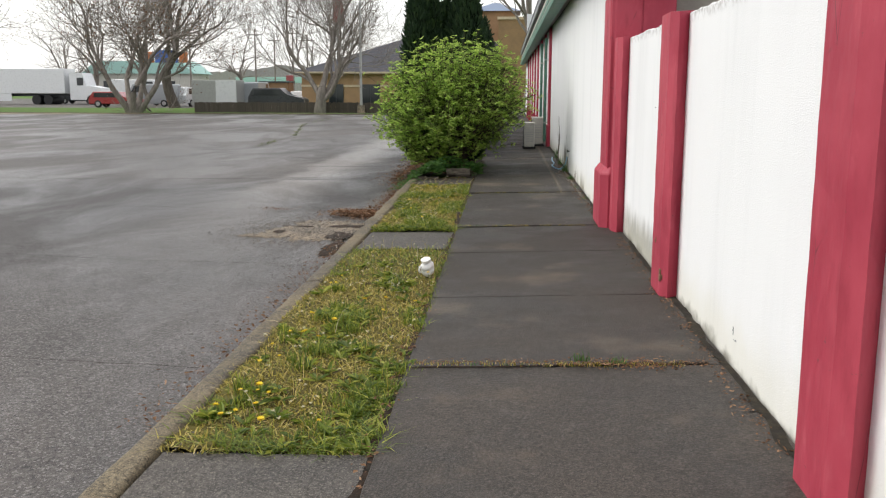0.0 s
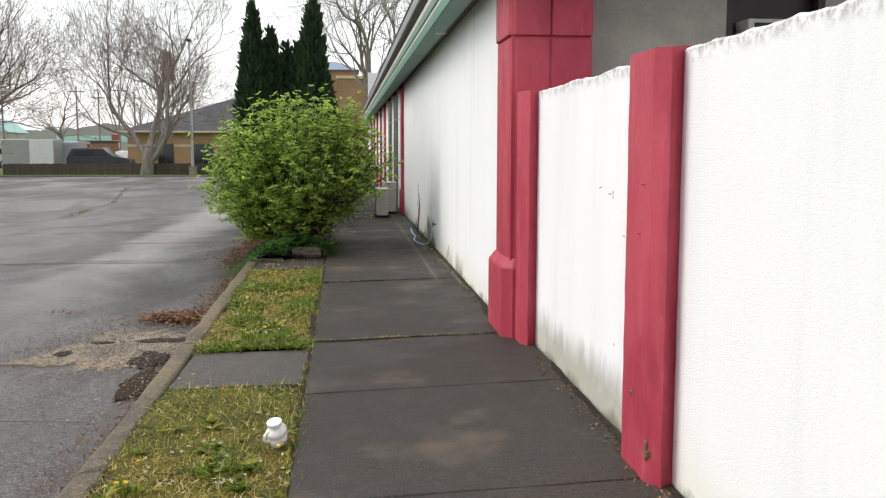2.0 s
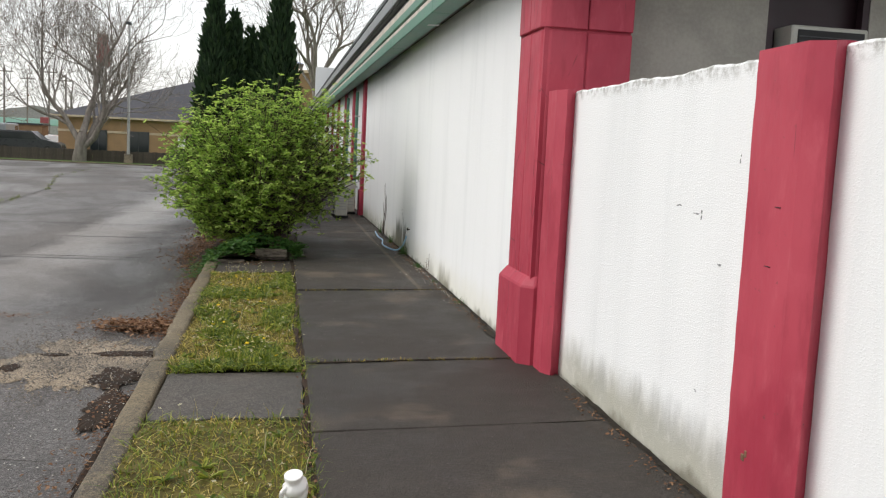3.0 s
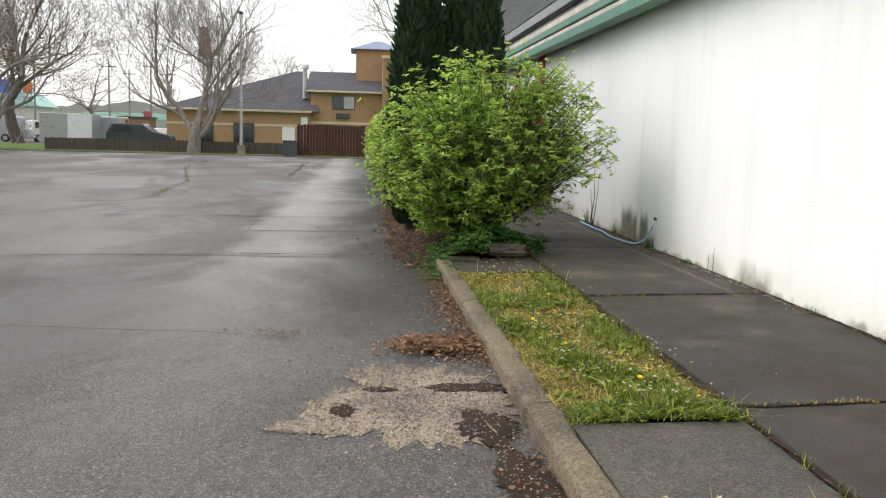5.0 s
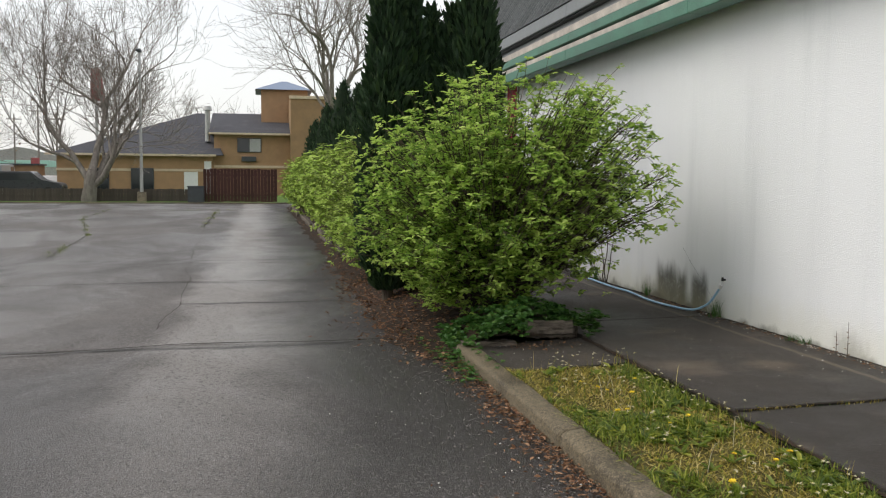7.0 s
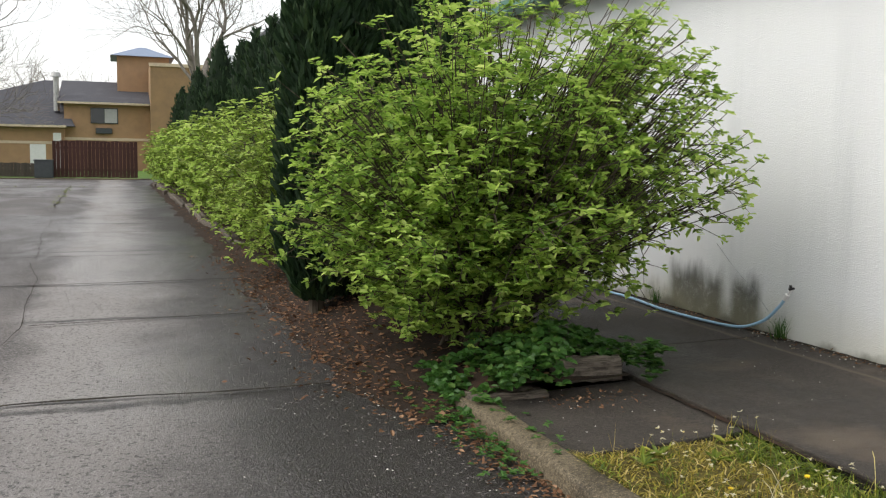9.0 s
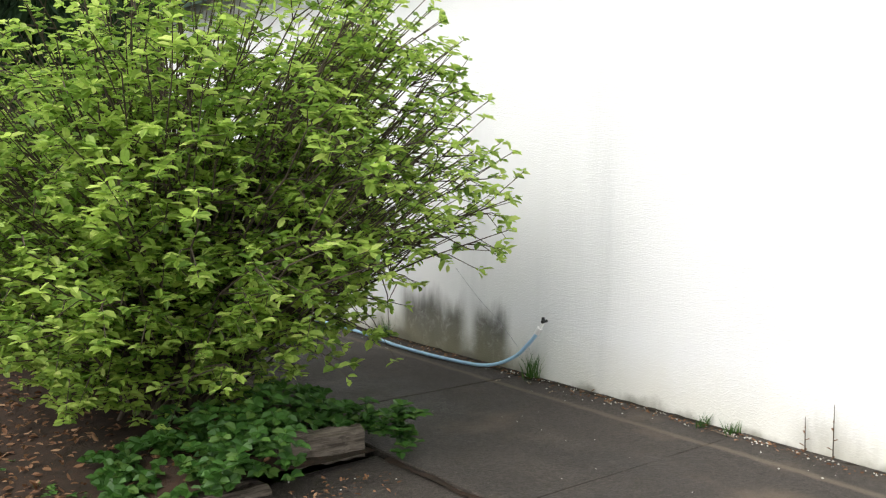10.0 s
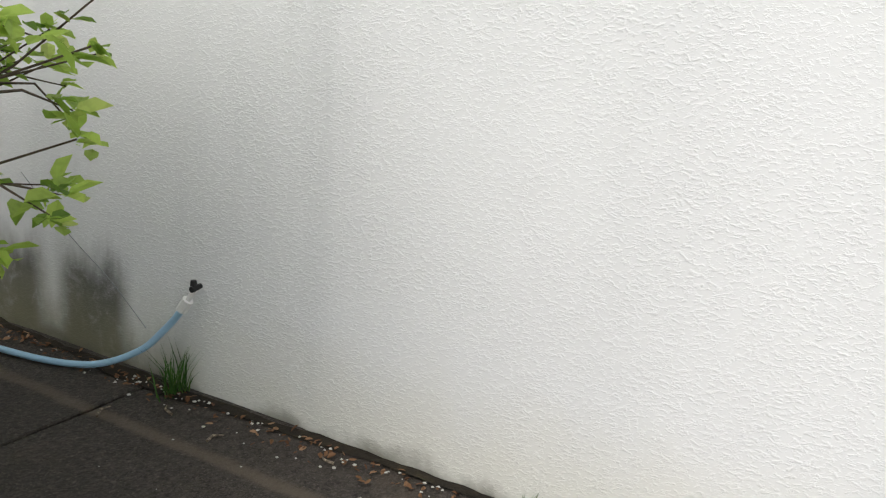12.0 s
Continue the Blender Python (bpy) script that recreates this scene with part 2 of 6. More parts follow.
def dark_concrete(name, a, b, grit=0.5, damp=False):
    g = Graph(name)
    big, mid, sand, pit = g.noise(0.9, 6, 0.6), g.noise(5, 6, 0.7), g.noise(140, 3, 0.7), g.cells(70)
    col = g.mix(g.span(big, 0.40, 0.60), tuple(v * 0.7 for v in a), tuple(v * 1.1 for v in b))
    col = g.mix(g.span(mid, 0.50, 0.68, 0, 0.5), col, tuple(v * 1.6 for v in b))
    grain = g.noise(45, 5, 0.8)
    chip = g.stones(95)
    col = g.mix(g.span(chip, 0.86, 0.9, 0, grit * 0.7), col, tuple(min(1, v * 2.6) for v in b))
    col = g.mix(g.span(chip, 0.0, 0.2, 0.6, 0.0), col, tuple(v * 0.35 for v in a))
    col = g.mix(g.span(grain, 0.36, 0.48, 0.8, 0.0), col, tuple(v * 0.4 for v in a))
    col = g.mix(g.span(grain, 0.53, 0.64, 0, grit), col, tuple(min(1, v * 2.4) for v in b))
    col = g.mix(g.span(sand, 0.54, 0.64, 0, grit), col, tuple(min(1, v * 4.0) for v in b))
    if damp:
        far = g.t.nodes.new("ShaderNodeVectorMath")
        far.operation = "DISTANCE"
        g.put(far.inputs[0], g.co)
        far.inputs[1].default_value = (0.3, 10.4, 0)
        stain = g.t.nodes.new("ShaderNodeMath")
        stain.operation = "ADD"
        g.put(stain.inputs[0], far.outputs["Value"])
        g.put(stain.inputs[1], g.calc("MULTIPLY", mid, 1.0))
        wetness = g.span(stain.outputs[0], 2.2, 6.5, 0.72, 0.27)
        col = g.mix(wetness, col, (0.020, 0.016, 0.012))
        seam = g.t.nodes.new("ShaderNodeMath")
        seam.operation = "ADD"
        g.put(seam.inputs[0], g.axis(0))
        g.put(seam.inputs[1], g.calc("MULTIPLY", mid, 0.06))
        band = g.calc("MULTIPLY", g.span(seam.outputs[0], 0.80, 0.83), g.span(seam.outputs[0], 0.845, 0.885, 1.0, 0.0))
        band = g.calc("MULTIPLY", band, g.span(g.axis(1), 12.5, 13.5))
        col = g.mix(g.calc("MULTIPLY", band, 0.6), col, (0.15, 0.12, 0.085))
        pale = g.calc("MULTIPLY", g.span(g.noise(1.1, 5, 0.6), 0.54, 0.70), 0.6)
        col = g.mix(pale, col, (0.13, 0.10, 0.072))
    each = g.each()
    col = g.mix(g.span(each, 0, 1, 0, 0.22), col, tuple(v * 0.6 for v in a))
    n = g.bump(pit, 0.45, 0.006)
    n = g.bump(grain, 0.7, 0.008, n)
    n = g.bump(mid, 0.35, 0.012, n)
    return g.done(col, g.span(big, 0.35, 0.65, 0.55, 0.82), n, spec=0.35)


def soil(name, a, b, c):
    g = Graph(name)
    big, mid, fine = g.noise(2.2, 6, 0.65), g.noise(14, 6, 0.7), g.noise(90, 3, 0.7)
    col = g.mix(g.span(big, 0.4, 0.6), a, b)
    col = g.mix(g.span(mid, 0.48, 0.7, 0, 0.85), col, c)
    n = g.bump(mid, 0.6, 0.02)
    n = g.bump(fine, 0.5, 0.006, n)
    return g.done(col, 0.92, n, spec=0.2)


def foliage(name, a, b, c, see=0.35, rough=0.45):
    g = Graph(name)
    r = g.island()
    col = g.mix(g.span(r, 0.0, 0.7), a, b)
    col = g.mix(g.span(r, 0.72, 1.0), col, c)
    col = g.mix(g.span(g.noise(60, 2), 0.4, 0.7, 0, 0.2), col, tuple(v * 0.5 for v in a))
    return g.done(col, rough, None, spec=0.35, see=see)


def bark(name, a, b, scale=9.0, blotch=None):
    g = Graph(name)
    ridge = g.noise(scale, 6, 0.7, stretch=(1, 1, 0.25))
    col = g.mix(g.span(ridge, 0.35, 0.65), a, b)
    if blotch:
        col = g.mix(g.span(g.noise(2.2, 4), 0.5, 0.58), col, blotch)
    return g.done(col, 0.85, g.bump(ridge, 0.5, 0.02), spec=0.25)


def boards(name, a, b, across=(9, 9, 0.7)):
    g = Graph(name)
    grain = g.noise(6, 6, 0.7, stretch=across)
    blot = g.noise(1.3, 4)
    col = g.mix(g.span(grain, 0.35, 0.65), a, b)
    col = g.mix(g.span(g.each(), 0, 1, 0, 0.4), col, tuple(v * 0.55 for v in a))
    col = g.mix(g.span(blot, 0.55, 0.75, 0, 0.4), col, tuple(v * 1.5 for v in b))
    return g.done(col, 0.85, g.bump(grain, 0.35, 0.006), spec=0.25)


def shingles(name, a, b, sx=3.0):
    g = Graph(name)
    grit, big = g.noise(30, 4, 0.7), g.noise(0.8, 5)
    col = g.mix(g.span(grit, 0.35, 0.65), a, b)
    col = g.mix(g.span(g.island(), 0, 1, 0, 0.35), col, tuple(v * 0.6 for v in a))
    col = g.mix(g.span(big, 0.5, 0.7, 0, 0.3), col, tuple(v * 1.4 for v in b))
    return g.done(col, 0.85, g.bump(grit, 0.3, 0.01), spec=0.3)


M_WALL, M_LOW, M_RED, M_ASPH = stucco("white_stucco", False), stucco("white_stucco_low", True), red_paint(), asphalt()
M_SLAB = dark_concrete("damp_dark_concrete", (0.033, 0.028, 0.0235), (0.053, 0.045, 0.038), 0.5, True)
M_STRIP = dark_concrete("strip_concrete", (0.045, 0.040, 0.035), (0.075, 0.067, 0.058), 0.6)
M_KERB = dark_concrete("kerb_concrete", (0.052, 0.041, 0.026), (0.125, 0.101, 0.064), 0.4)
M_PATCH = dark_concrete("broken_pale_concrete", (0.12, 0.096, 0.068), (0.22, 0.178, 0.128), 0.5)
M_TURF = soil("mossy_turf", (0.125, 0.105, 0.028), (0.075, 0.062, 0.02), (0.04, 0.032, 0.016))
M_SOIL = soil("leafy_soil", (0.022, 0.016, 0.011), (0.035, 0.022, 0.015), (0.055, 0.030, 0.018))
M_DIRT = soil("joint_dirt", (0.020, 0.017, 0.014), (0.03, 0.025, 0.018), (0.05, 0.04, 0.025))
M_GRASS_FAR = soil("far_grass", (0.07, 0.14, 0.02), (0.09, 0.16, 0.03), (0.12, 0.15, 0.05))
M_BUSH = foliage("spring_leaf", (0.145, 0.26, 0.044), (0.29, 0.445, 0.076), (0.445, 0.58, 0.125), 0.62)
# brighter leaf for outer tips: their catch of light is in the colour
M_TIPLIGHT = foliage("light_tip_leaf", (0.36, 0.52, 0.10), (0.49, 0.65, 0.14), (0.63, 0.74, 0.22), 0.58)
M_HEDGE = foliage("hedge_leaf", (0.12, 0.19, 0.02), (0.21, 0.30, 0.045), (0.31, 0.37, 0.09), 0.45)
M_ARB = foliage("conifer_spray", (0.012, 0.032, 0.012), (0.024, 0.054, 0.018), (0.045, 0.080, 0.026), 0.12, 0.7)
# near-black green: shade between the sprays put into the core's colour
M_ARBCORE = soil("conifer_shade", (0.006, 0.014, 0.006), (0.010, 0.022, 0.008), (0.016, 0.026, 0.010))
M_WEED = foliage("weed_leaf", (0.035, 0.10, 0.018), (0.06, 0.15, 0.026), (0.11, 0.20, 0.04), 0.3)
M_BLADE = foliage("grass_blade", (0.17, 0.145, 0.025), (0.46, 0.375, 0.07), (0.68, 0.55, 0.25), 0.4)
M_GREENBLADE = foliage("green_blade", (0.06, 0.105, 0.013), (0.19, 0.25, 0.028), (0.43, 0.44, 0.075), 0.4)
M_YELLOW = plain("dandelion_yellow", (0.75, 0.55, 0.02), 0.7)
M_TWIG = bark("shrub_bark", (0.055, 0.042, 0.030), (0.10, 0.08, 0.058), 20)
M_OAK = bark("dark_bark", (0.075, 0.062, 0.052), (0.13, 0.11, 0.095), 6)
M_BARK = bark("grey_bark", (0.16, 0.14, 0.12), (0.27, 0.24, 0.21), 6)
M_LITTER = foliage("leaf_litter", (0.12, 0.055, 0.026), (0.20, 0.105, 0.052), (0.33, 0.20, 0.115), 0.1, 0.8)
M_GREEN = plain("green_fascia_paint", (0.085, 0.20, 0.145), 0.55, 0.2, 3)
M_CREAM = plain("weathered_cream_paint", (0.48, 0.43, 0.38), 0.7, 0.25, 4)
M_DARKTRIM = plain("dark_metal_trim", (0.045, 0.05, 0.055), 0.5, 0.2)
M_ROOF = shingles("grey_shingle", (0.15, 0.157, 0.157), (0.22, 0.23, 0.228))
M_SOFFIT = plain("soffit_boards", (0.15, 0.14, 0.125), 0.8, 0.2)
M_GREY = plain("grey_recess_stucco", (0.36, 0.34, 0.30), 0.85, 0.18, 2.5, bump=0.4)
M_MAROON = plain("dark_maroon_panel", (0.028, 0.010, 0.016), 0.5)
M_TIMBER = boards("weathered_timber", (0.045, 0.036, 0.027), (0.20, 0.17, 0.135), (0.7, 9, 9))
M_FENCE = boards("dark_fence_boards", (0.075, 0.062, 0.05), (0.12, 0.10, 0.082))
M_GATE = boards("red_brown_boards", (0.055, 0.024, 0.020), (0.085, 0.040, 0.034))
# tan kept duller than the stucco itself: haze included in the colour
M_TAN = plain("tan_stucco", (0.38, 0.235, 0.13), 0.85, 0.12, 1.5, bump=0.3)
M_TANLIGHT = plain("pale_trim_paint", (0.62, 0.50, 0.36), 0.7)
M_BROWNBRICK = plain("brown_tower_stucco", (0.30, 0.19, 0.10), 0.85, 0.15, 1.5, bump=0.3)
M_SLATE = shingles("dark_slate_roof", (0.055, 0.055, 0.065), (0.085, 0.085, 0.095))
M_BLUEROOF = plain("blue_metal_roof", (0.15, 0.20, 0.30), 0.45, 0.1)
M_GLASS = plain("dark_window_glass", (0.02, 0.024, 0.028), 0.08, 0.05, spec=0.6)
M_GRIT = plain("loose_grit", (0.12, 0.11, 0.10), 0.85, 0.5, 40)
M_WHITE = plain("white_plastic", (0.75, 0.75, 0.73), 0.4, 0.05)
M_OFFWHITE = plain("aged_white_casing", (0.48, 0.47, 0.42), 0.5, 0.12)
M_STEEL = plain("galvanised_steel", (0.42, 0.42, 0.41), 0.5, 0.1, metal=0.6)
M_BLACK = plain("black_rubber", (0.015, 0.015, 0.016), 0.7)
M_GUTTER = plain("grey_gutter", (0.20, 0.215, 0.22), 0.5, 0.15)


# ---- building tools ----
def link(name, bm, material, parent=None, smooth=False):
    me = bpy.data.meshes.new(name)
    bmesh.ops.recalc_face_normals(bm, faces=bm.faces)
    bm.to_mesh(me)
    bm.free()
    me.materials.append(material)
    if smooth:
        me.shade_smooth()
    ob = new(name, me)
    ob.parent = parent
    return ob


def part(name, bm, material, parent, label="", smooth=False):
    ob = link(name, bm, material, parent, smooth)
    return tagged(ob, label) if label else ob


def soup(name, verts, faces, material, parent=None, smooth=False):
    """A mesh straight from arrays, for what has thousands of pieces."""
    me = bpy.data.meshes.new(name)
    me.from_pydata([tuple(v) for v in verts], [], [tuple(f) for f in faces])
    me.materials.append(material)
    if smooth:
        me.shade_smooth()
    ob = new(name, me)
    ob.parent = parent
    return ob


def base_of(name, x=0, y=0, z=0):
    ob = new(name)
    ob.location = (x, y, z)
    ob.empty_display_size = 0.1
    return ob


def box(bm, x0, x1, y0, y1, z0, z1, bevel=0.0):
    m = Matrix.LocRotScale(((x0 + x1) / 2, (y0 + y1) / 2, (z0 + z1) / 2), None, (abs(x1 - x0), abs(y1 - y0), abs(z1 - z0)))
    made = bmesh.ops.create_cube(bm, size=1, matrix=m)
    if bevel:
        edges = list({e for v in made["verts"] for e in v.link_edges})
        bmesh.ops.bevel(bm, geom=edges, offset=bevel, segments=1, affect="EDGES")
    return bm


def boxed(x0, x1, y0, y1, z0, z1, bevel=0.0):
    return box(bmesh.new(), x0, x1, y0, y1, z0, z1, bevel)


def prism(points, lo, hi, axis="z", bm=None):
    """A prism over a polygon; axis z: points are (x, y); axis y: points are (x, z); axis x: points are (y, z)."""
    bm = bm or bmesh.new()

    def at(p, h):
        return {"z": (p[0], p[1], h), "y": (p[0], h, p[1]), "x": (h, p[0], p[1])}[axis]

    a, b = [bm.verts.new(at(p, lo)) for p in points], [bm.verts.new(at(p, hi)) for p in points]
    bm.faces.new(a)
    bm.faces.new(b[::-1])
    for i in range(len(points)):
        j = (i + 1) % len(points)
        bm.faces.new((a[i], a[j], b[j], b[i]))
    return bm


def rod(bm, a, b, r, r2=None, sides=10):
    a, b = Vector(a), Vector(b)
    d = b - a
    m = Matrix.Translation((a + b) / 2) @ d.to_track_quat("Z", "Y").to_matrix().to_4x4()
    bmesh.ops.create_cone(bm, cap_ends=True, segments=sides, radius1=r, radius2=r if r2 is None else r2, depth=d.length, matrix=m)
    return bm


class Tubes:
    """Gathers tapering tubes along paths as arrays."""

    def __init__(self, sides=4):
        self.v, self.f, self.k = [], [], sides

    def add(self, path, radii):
        path = np.asarray(path, float)
        n, k, start = len(path), self.k, len(self.v)
        d = np.gradient(path, axis=0)
        d /= np.linalg.norm(d, axis=1)[:, None] + 1e-9
        up = np.where(np.abs(d[:, 2:3]) > 0.9, np.array([[1.0, 0, 0]]), np.array([[0, 0, 1.0]]))
        s = np.cross(d, up)
        s /= np.linalg.norm(s, axis=1)[:, None] + 1e-9
        q = np.cross(s, d)
        for i in range(n):
            for j in range(k):
                a = 2 * math.pi * j / k
                self.v.append(path[i] + radii[i] * (math.cos(a) * s[i] + math.sin(a) * q[i]))
        for i in range(n - 1):
            for j in range(k):
                a, b = start + i * k + j, start + i * k + (j + 1) % k
                self.f.append((a, b, b + k, a + k))


class Leaves:
    """Gathers folded leaves as arrays: each is one island of two quads."""

    def __init__(self):
        self.v, self.f = [], []

    def add(self, p, way, normal, length, width, fold=0.25):
        way = way / (np.linalg.norm(way) + 1e-9)
        side = np.cross(way, normal)
        side /= np.linalg.norm(side) + 1e-9
        up = np.cross(side, way)
        i = len(self.v)
        out, edge = side * width * 0.5, up * fold * width
        self.v += [p, p + way * length * 0.28 + out * 0.9 + edge, p + way * length * 0.68 + out * 0.86 + edge, p + way * length - up * length * 0.08,
                   p + way * length * 0.68 - out * 0.86 + edge, p + way * length * 0.28 - out * 0.9 + edge]
        self.f += [(i, i + 3, i + 2, i + 1), (i, i + 5, i + 4, i + 3)]

    def blade(self, p, way, width, bend):
        """A grass blade: three points wide at the foot, bent at the tip."""
        side = np.cross(way, (0.0, 0.0, 1.0))
        if np.linalg.norm(side) < 1e-4:
            side = np.array((1.0, 0, 0))
        side /= np.linalg.norm(side)
        i = len(self.v)
        m = p + way * 0.55
        self.v += [p - side * width / 2, p + side * width / 2, m + side * width * 0.4, m - side * width * 0.4, p + way + bend]
        self.f += [(i, i + 1, i + 2, i + 3), (i + 3, i + 2, i + 4)]


rng = np.random.default_rng(7)


def unit(v):
    return v / (np.linalg.norm(v) + 1e-9)


# ---- ground ----
GROUND, LOT = -0.22, -0.14
tagged(link("ground", prism([(-900, -300), (900, -300), (900, 1500), (-900, 1500)], GROUND - 0.5, GROUND), M_GRASS_FAR),
       "flat green verge land reaching the horizon", "ground", kind="structure")


def sheet(x0, x1, y0, y1, z, step, rough):
    """A gently uneven sheet as a grid."""
    nx, ny = max(2, int((x1 - x0) / step)), max(2, int((y1 - y0) / step))
    xs, ys = np.linspace(x0, x1, nx + 1), np.linspace(y0, y1, ny + 1)
    v = [(x, y, z + rough * noise.fractal(Vector((x * 0.9, y * 0.9, 3.1)), 1.0, 2.0, 3)) for y in ys for x in xs]
    f = [(j * (nx + 1) + i, j * (nx + 1) + i + 1, (j + 1) * (nx + 1) + i + 1, (j + 1) * (nx + 1) + i) for j in range(ny) for i in range(nx)]
    return v, f


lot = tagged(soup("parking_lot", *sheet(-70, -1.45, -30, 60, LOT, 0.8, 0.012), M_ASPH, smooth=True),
             "old damp grey asphalt parking lot with cracks", "parking lot", kind="structure")


def ribbon(points, width, z, wobble=0.03, step=0.12):
    """A thin uneven strip along a broken line on the ground."""
    v, f = [], []
    pts = [Vector((*p, 0)) for p in points]
    for a, b in zip(pts, pts[1:]):
        n = max(2, int((b - a).length / step))
        d = (b - a).normalized()
        s = Vector((-d.y, d.x, 0))
        for i in range(n + 1):
            p = a.lerp(b, i / n)
            p += s * wobble * 4 * noise.noise(p * 0.7) + s * wobble * noise.noise(p * 4.0)
            w = width * (0.35 + 0.9 * abs(noise.noise(p * 2.3 + Vector((5, 1, 0)))))
            v += [(p.x - s.x * w, p.y - s.y * w, z), (p.x + s.x * w, p.y + s.y * w, z)]
    f = [(2 * i, 2 * i + 1, 2 * i + 3, 2 * i + 2) for i in range(len(v) // 2 - 1)]
    return v, f


CRACKS = [((-16, 16.0), (-6.8, 16.1), (-4.1, 16.6), (-2.2, 16.6)), ((-4.2, 19.2), (-2.3, 19.4)), ((-7.5, 21.3), (-4.4, 21.6), (-2.2, 21.7)),
          ((-9, 24.2), (-4.5, 24.4), (-2.4, 24.5)), ((-4.7, 28.2), (-2.4, 28.4)), ((-14, 32), (-5, 32.6), (-2.4, 32.8)), ((-5.2, 38), (-2.4, 38.2)),
          ((-4.3, 17.5), (-4.3, 21), (-4.6, 25), (-4.7, 28), (-5.0, 36)), ((-5.0, 36), (-5.1, 42), (-5.3, 52)),
          ((-7.2, 26), (-7.6, 32), (-9.5, 42), (-9.9, 50)), ((-18, 12.5), (-11, 11.8), (-5, 12.3), (-3.4, 12.1)), ((-22, 24), (-12, 26.5), (-7, 26)),
          ((-26, 40), (-15, 41.5), (-5.2, 41)), ((-20, 50), (-9.8, 49), (-2.2, 50)), ((-12, 7.9), (-6, 8.6), (-3.6, 8.4), (-1.9, 8.2)),
          ((-7, 4.4), (-3.4, 5.2), (-1.8, 5.0))]
WIDE = {0: 0.03, 1: 0.028, 2: 0.03, 3: 0.025, 7: 0.006, 8: 0.03, 9: 0.02, 13: 0.03, 14: 0.008, 15: 0.007, 10: 0.012}
for i, c in enumerate(CRACKS):
    tagged(soup("asphalt_crack", *ribbon(c, WIDE.get(i, 0.022), LOT + 0.016, 0.02), M_DIRT, lot), kind="structure")

# pavement of cast slabs along the wall
pavement = tagged(link("pavement", boxed(-0.55, 1.3, -14, 62, -0.4, -0.02), M_DIRT), "narrow pavement of damp dark concrete slabs beside the wall", "pavement", kind="structure")
JOINTS = [-14, -12.3, -10.6, -8.9, -7.2, -5.5, -3.8, -2.1, -0.4, 1.35, 3.08, 4.75, 6.45, 8.28, 9.86, 13.1, 14.8, 16.4, 18.1, 19.8, 21.5, 23.2]
JOINTS += [24.9 + 1.7 * i for i in range(22)]


def slab_mesh(x0, x1, y0, y1, zl, zr, low, seed):
    """One cast slab with worn, softly chipped edges, tilted across."""
    r = random.Random(seed)
    bm = bmesh.new()
    n = 10
    ring = []
    for ax, ay, bx, by in ((x0, y0, x1, y0), (x1, y0, x1, y1), (x1, y1, x0, y1), (x0, y1, x0, y0)):
        for i in range(n):
            t = i / n
            ring.append((ax + (bx - ax) * t + r.uniform(-0.006, 0.006), ay + (by - ay) * t + r.uniform(-0.006, 0.006)))
    cx, cy = (x0 + x1) / 2, (y0 + y1) / 2

    def h(x):
        return zl + (zr - zl) * (x - x0) / (x1 - x0)

    lows = [bm.verts.new((x, y, low)) for x, y in ring]
    edge = [bm.verts.new((x, y, h(x) - 0.006)) for x, y in ring]
    top = [bm.verts.new((x + (cx - x) * 0.006, y + (cy - y) * 0.006, h(x) + r.uniform(-0.0015, 0.0015))) for x, y in ring]
    k = len(ring)
    for a, b in ((lows, edge), (edge, top)):
        for i in range(k):
            bm.faces.new((a[i], a[(i + 1) % k], b[(i + 1) % k], b[i]))
    bm.faces.new(top)
    return bm


def pave_height(y):
    """Height of the pavement at its outer edge and at the wall."""
    u = min(1, max(0, (y - 7) / 7))
    return -0.005 + 0.03 * u, 0.058


for i, (a, b) in enumerate(zip(JOINTS, JOINTS[1:])):
    zl, zr = pave_height((a + b) / 2)
    j = random.Random(i).uniform(-0.004, 0.004)
    part("slab", slab_mesh(-0.53, 1.125 if b > 9.9 else 1.215, a + 0.003, b - 0.003, zl + j, zr + j, -0.1, i), M_SLAB, pavement)

# the strip between kerb and pavement
strip = tagged(link("verge_strip", boxed(-1.50, -0.55, -14, 15.7, -0.5, -0.075), M_DIRT), "strip of cut grass and concrete panels behind the kerb", "verge", kind="structure")
for i, (a, b) in enumerate(((-14, -9), (-9, -4), (-4, 0.4), (0.4, 3.58), (8.62, 9.7), (14.62, 15.68))):
    part("concrete_panel", slab_mesh(-1.435 - (0.03 if 8 < b < 14 else 0.07 if b > 14 else 0.02), -0.56, a, b, -0.035, -0.02 if b < 14 else 0.005, -0.2, 100 + i), M_STRIP if b < 14 else M_SLAB, strip)


def kerb_drift(y):
    """How far the kerb line has moved out along the strip."""
    return -0.025 - 0.007 * max(0, y - 8)


TURFS = ((3.6, 8.6), (9.72, 14.6))
for a, b in TURFS:
    v, f = sheet(-1.445, -0.55, a, b, -0.03, 0.06, 0.035)
    v = [(x + kerb_drift(y) * max(0, (-0.9 - x) / 0.545), y, z) for x, y, z in v]
    tagged(soup("turf", v, f, M_TURF, strip, True), "mossy yellow-green turf")

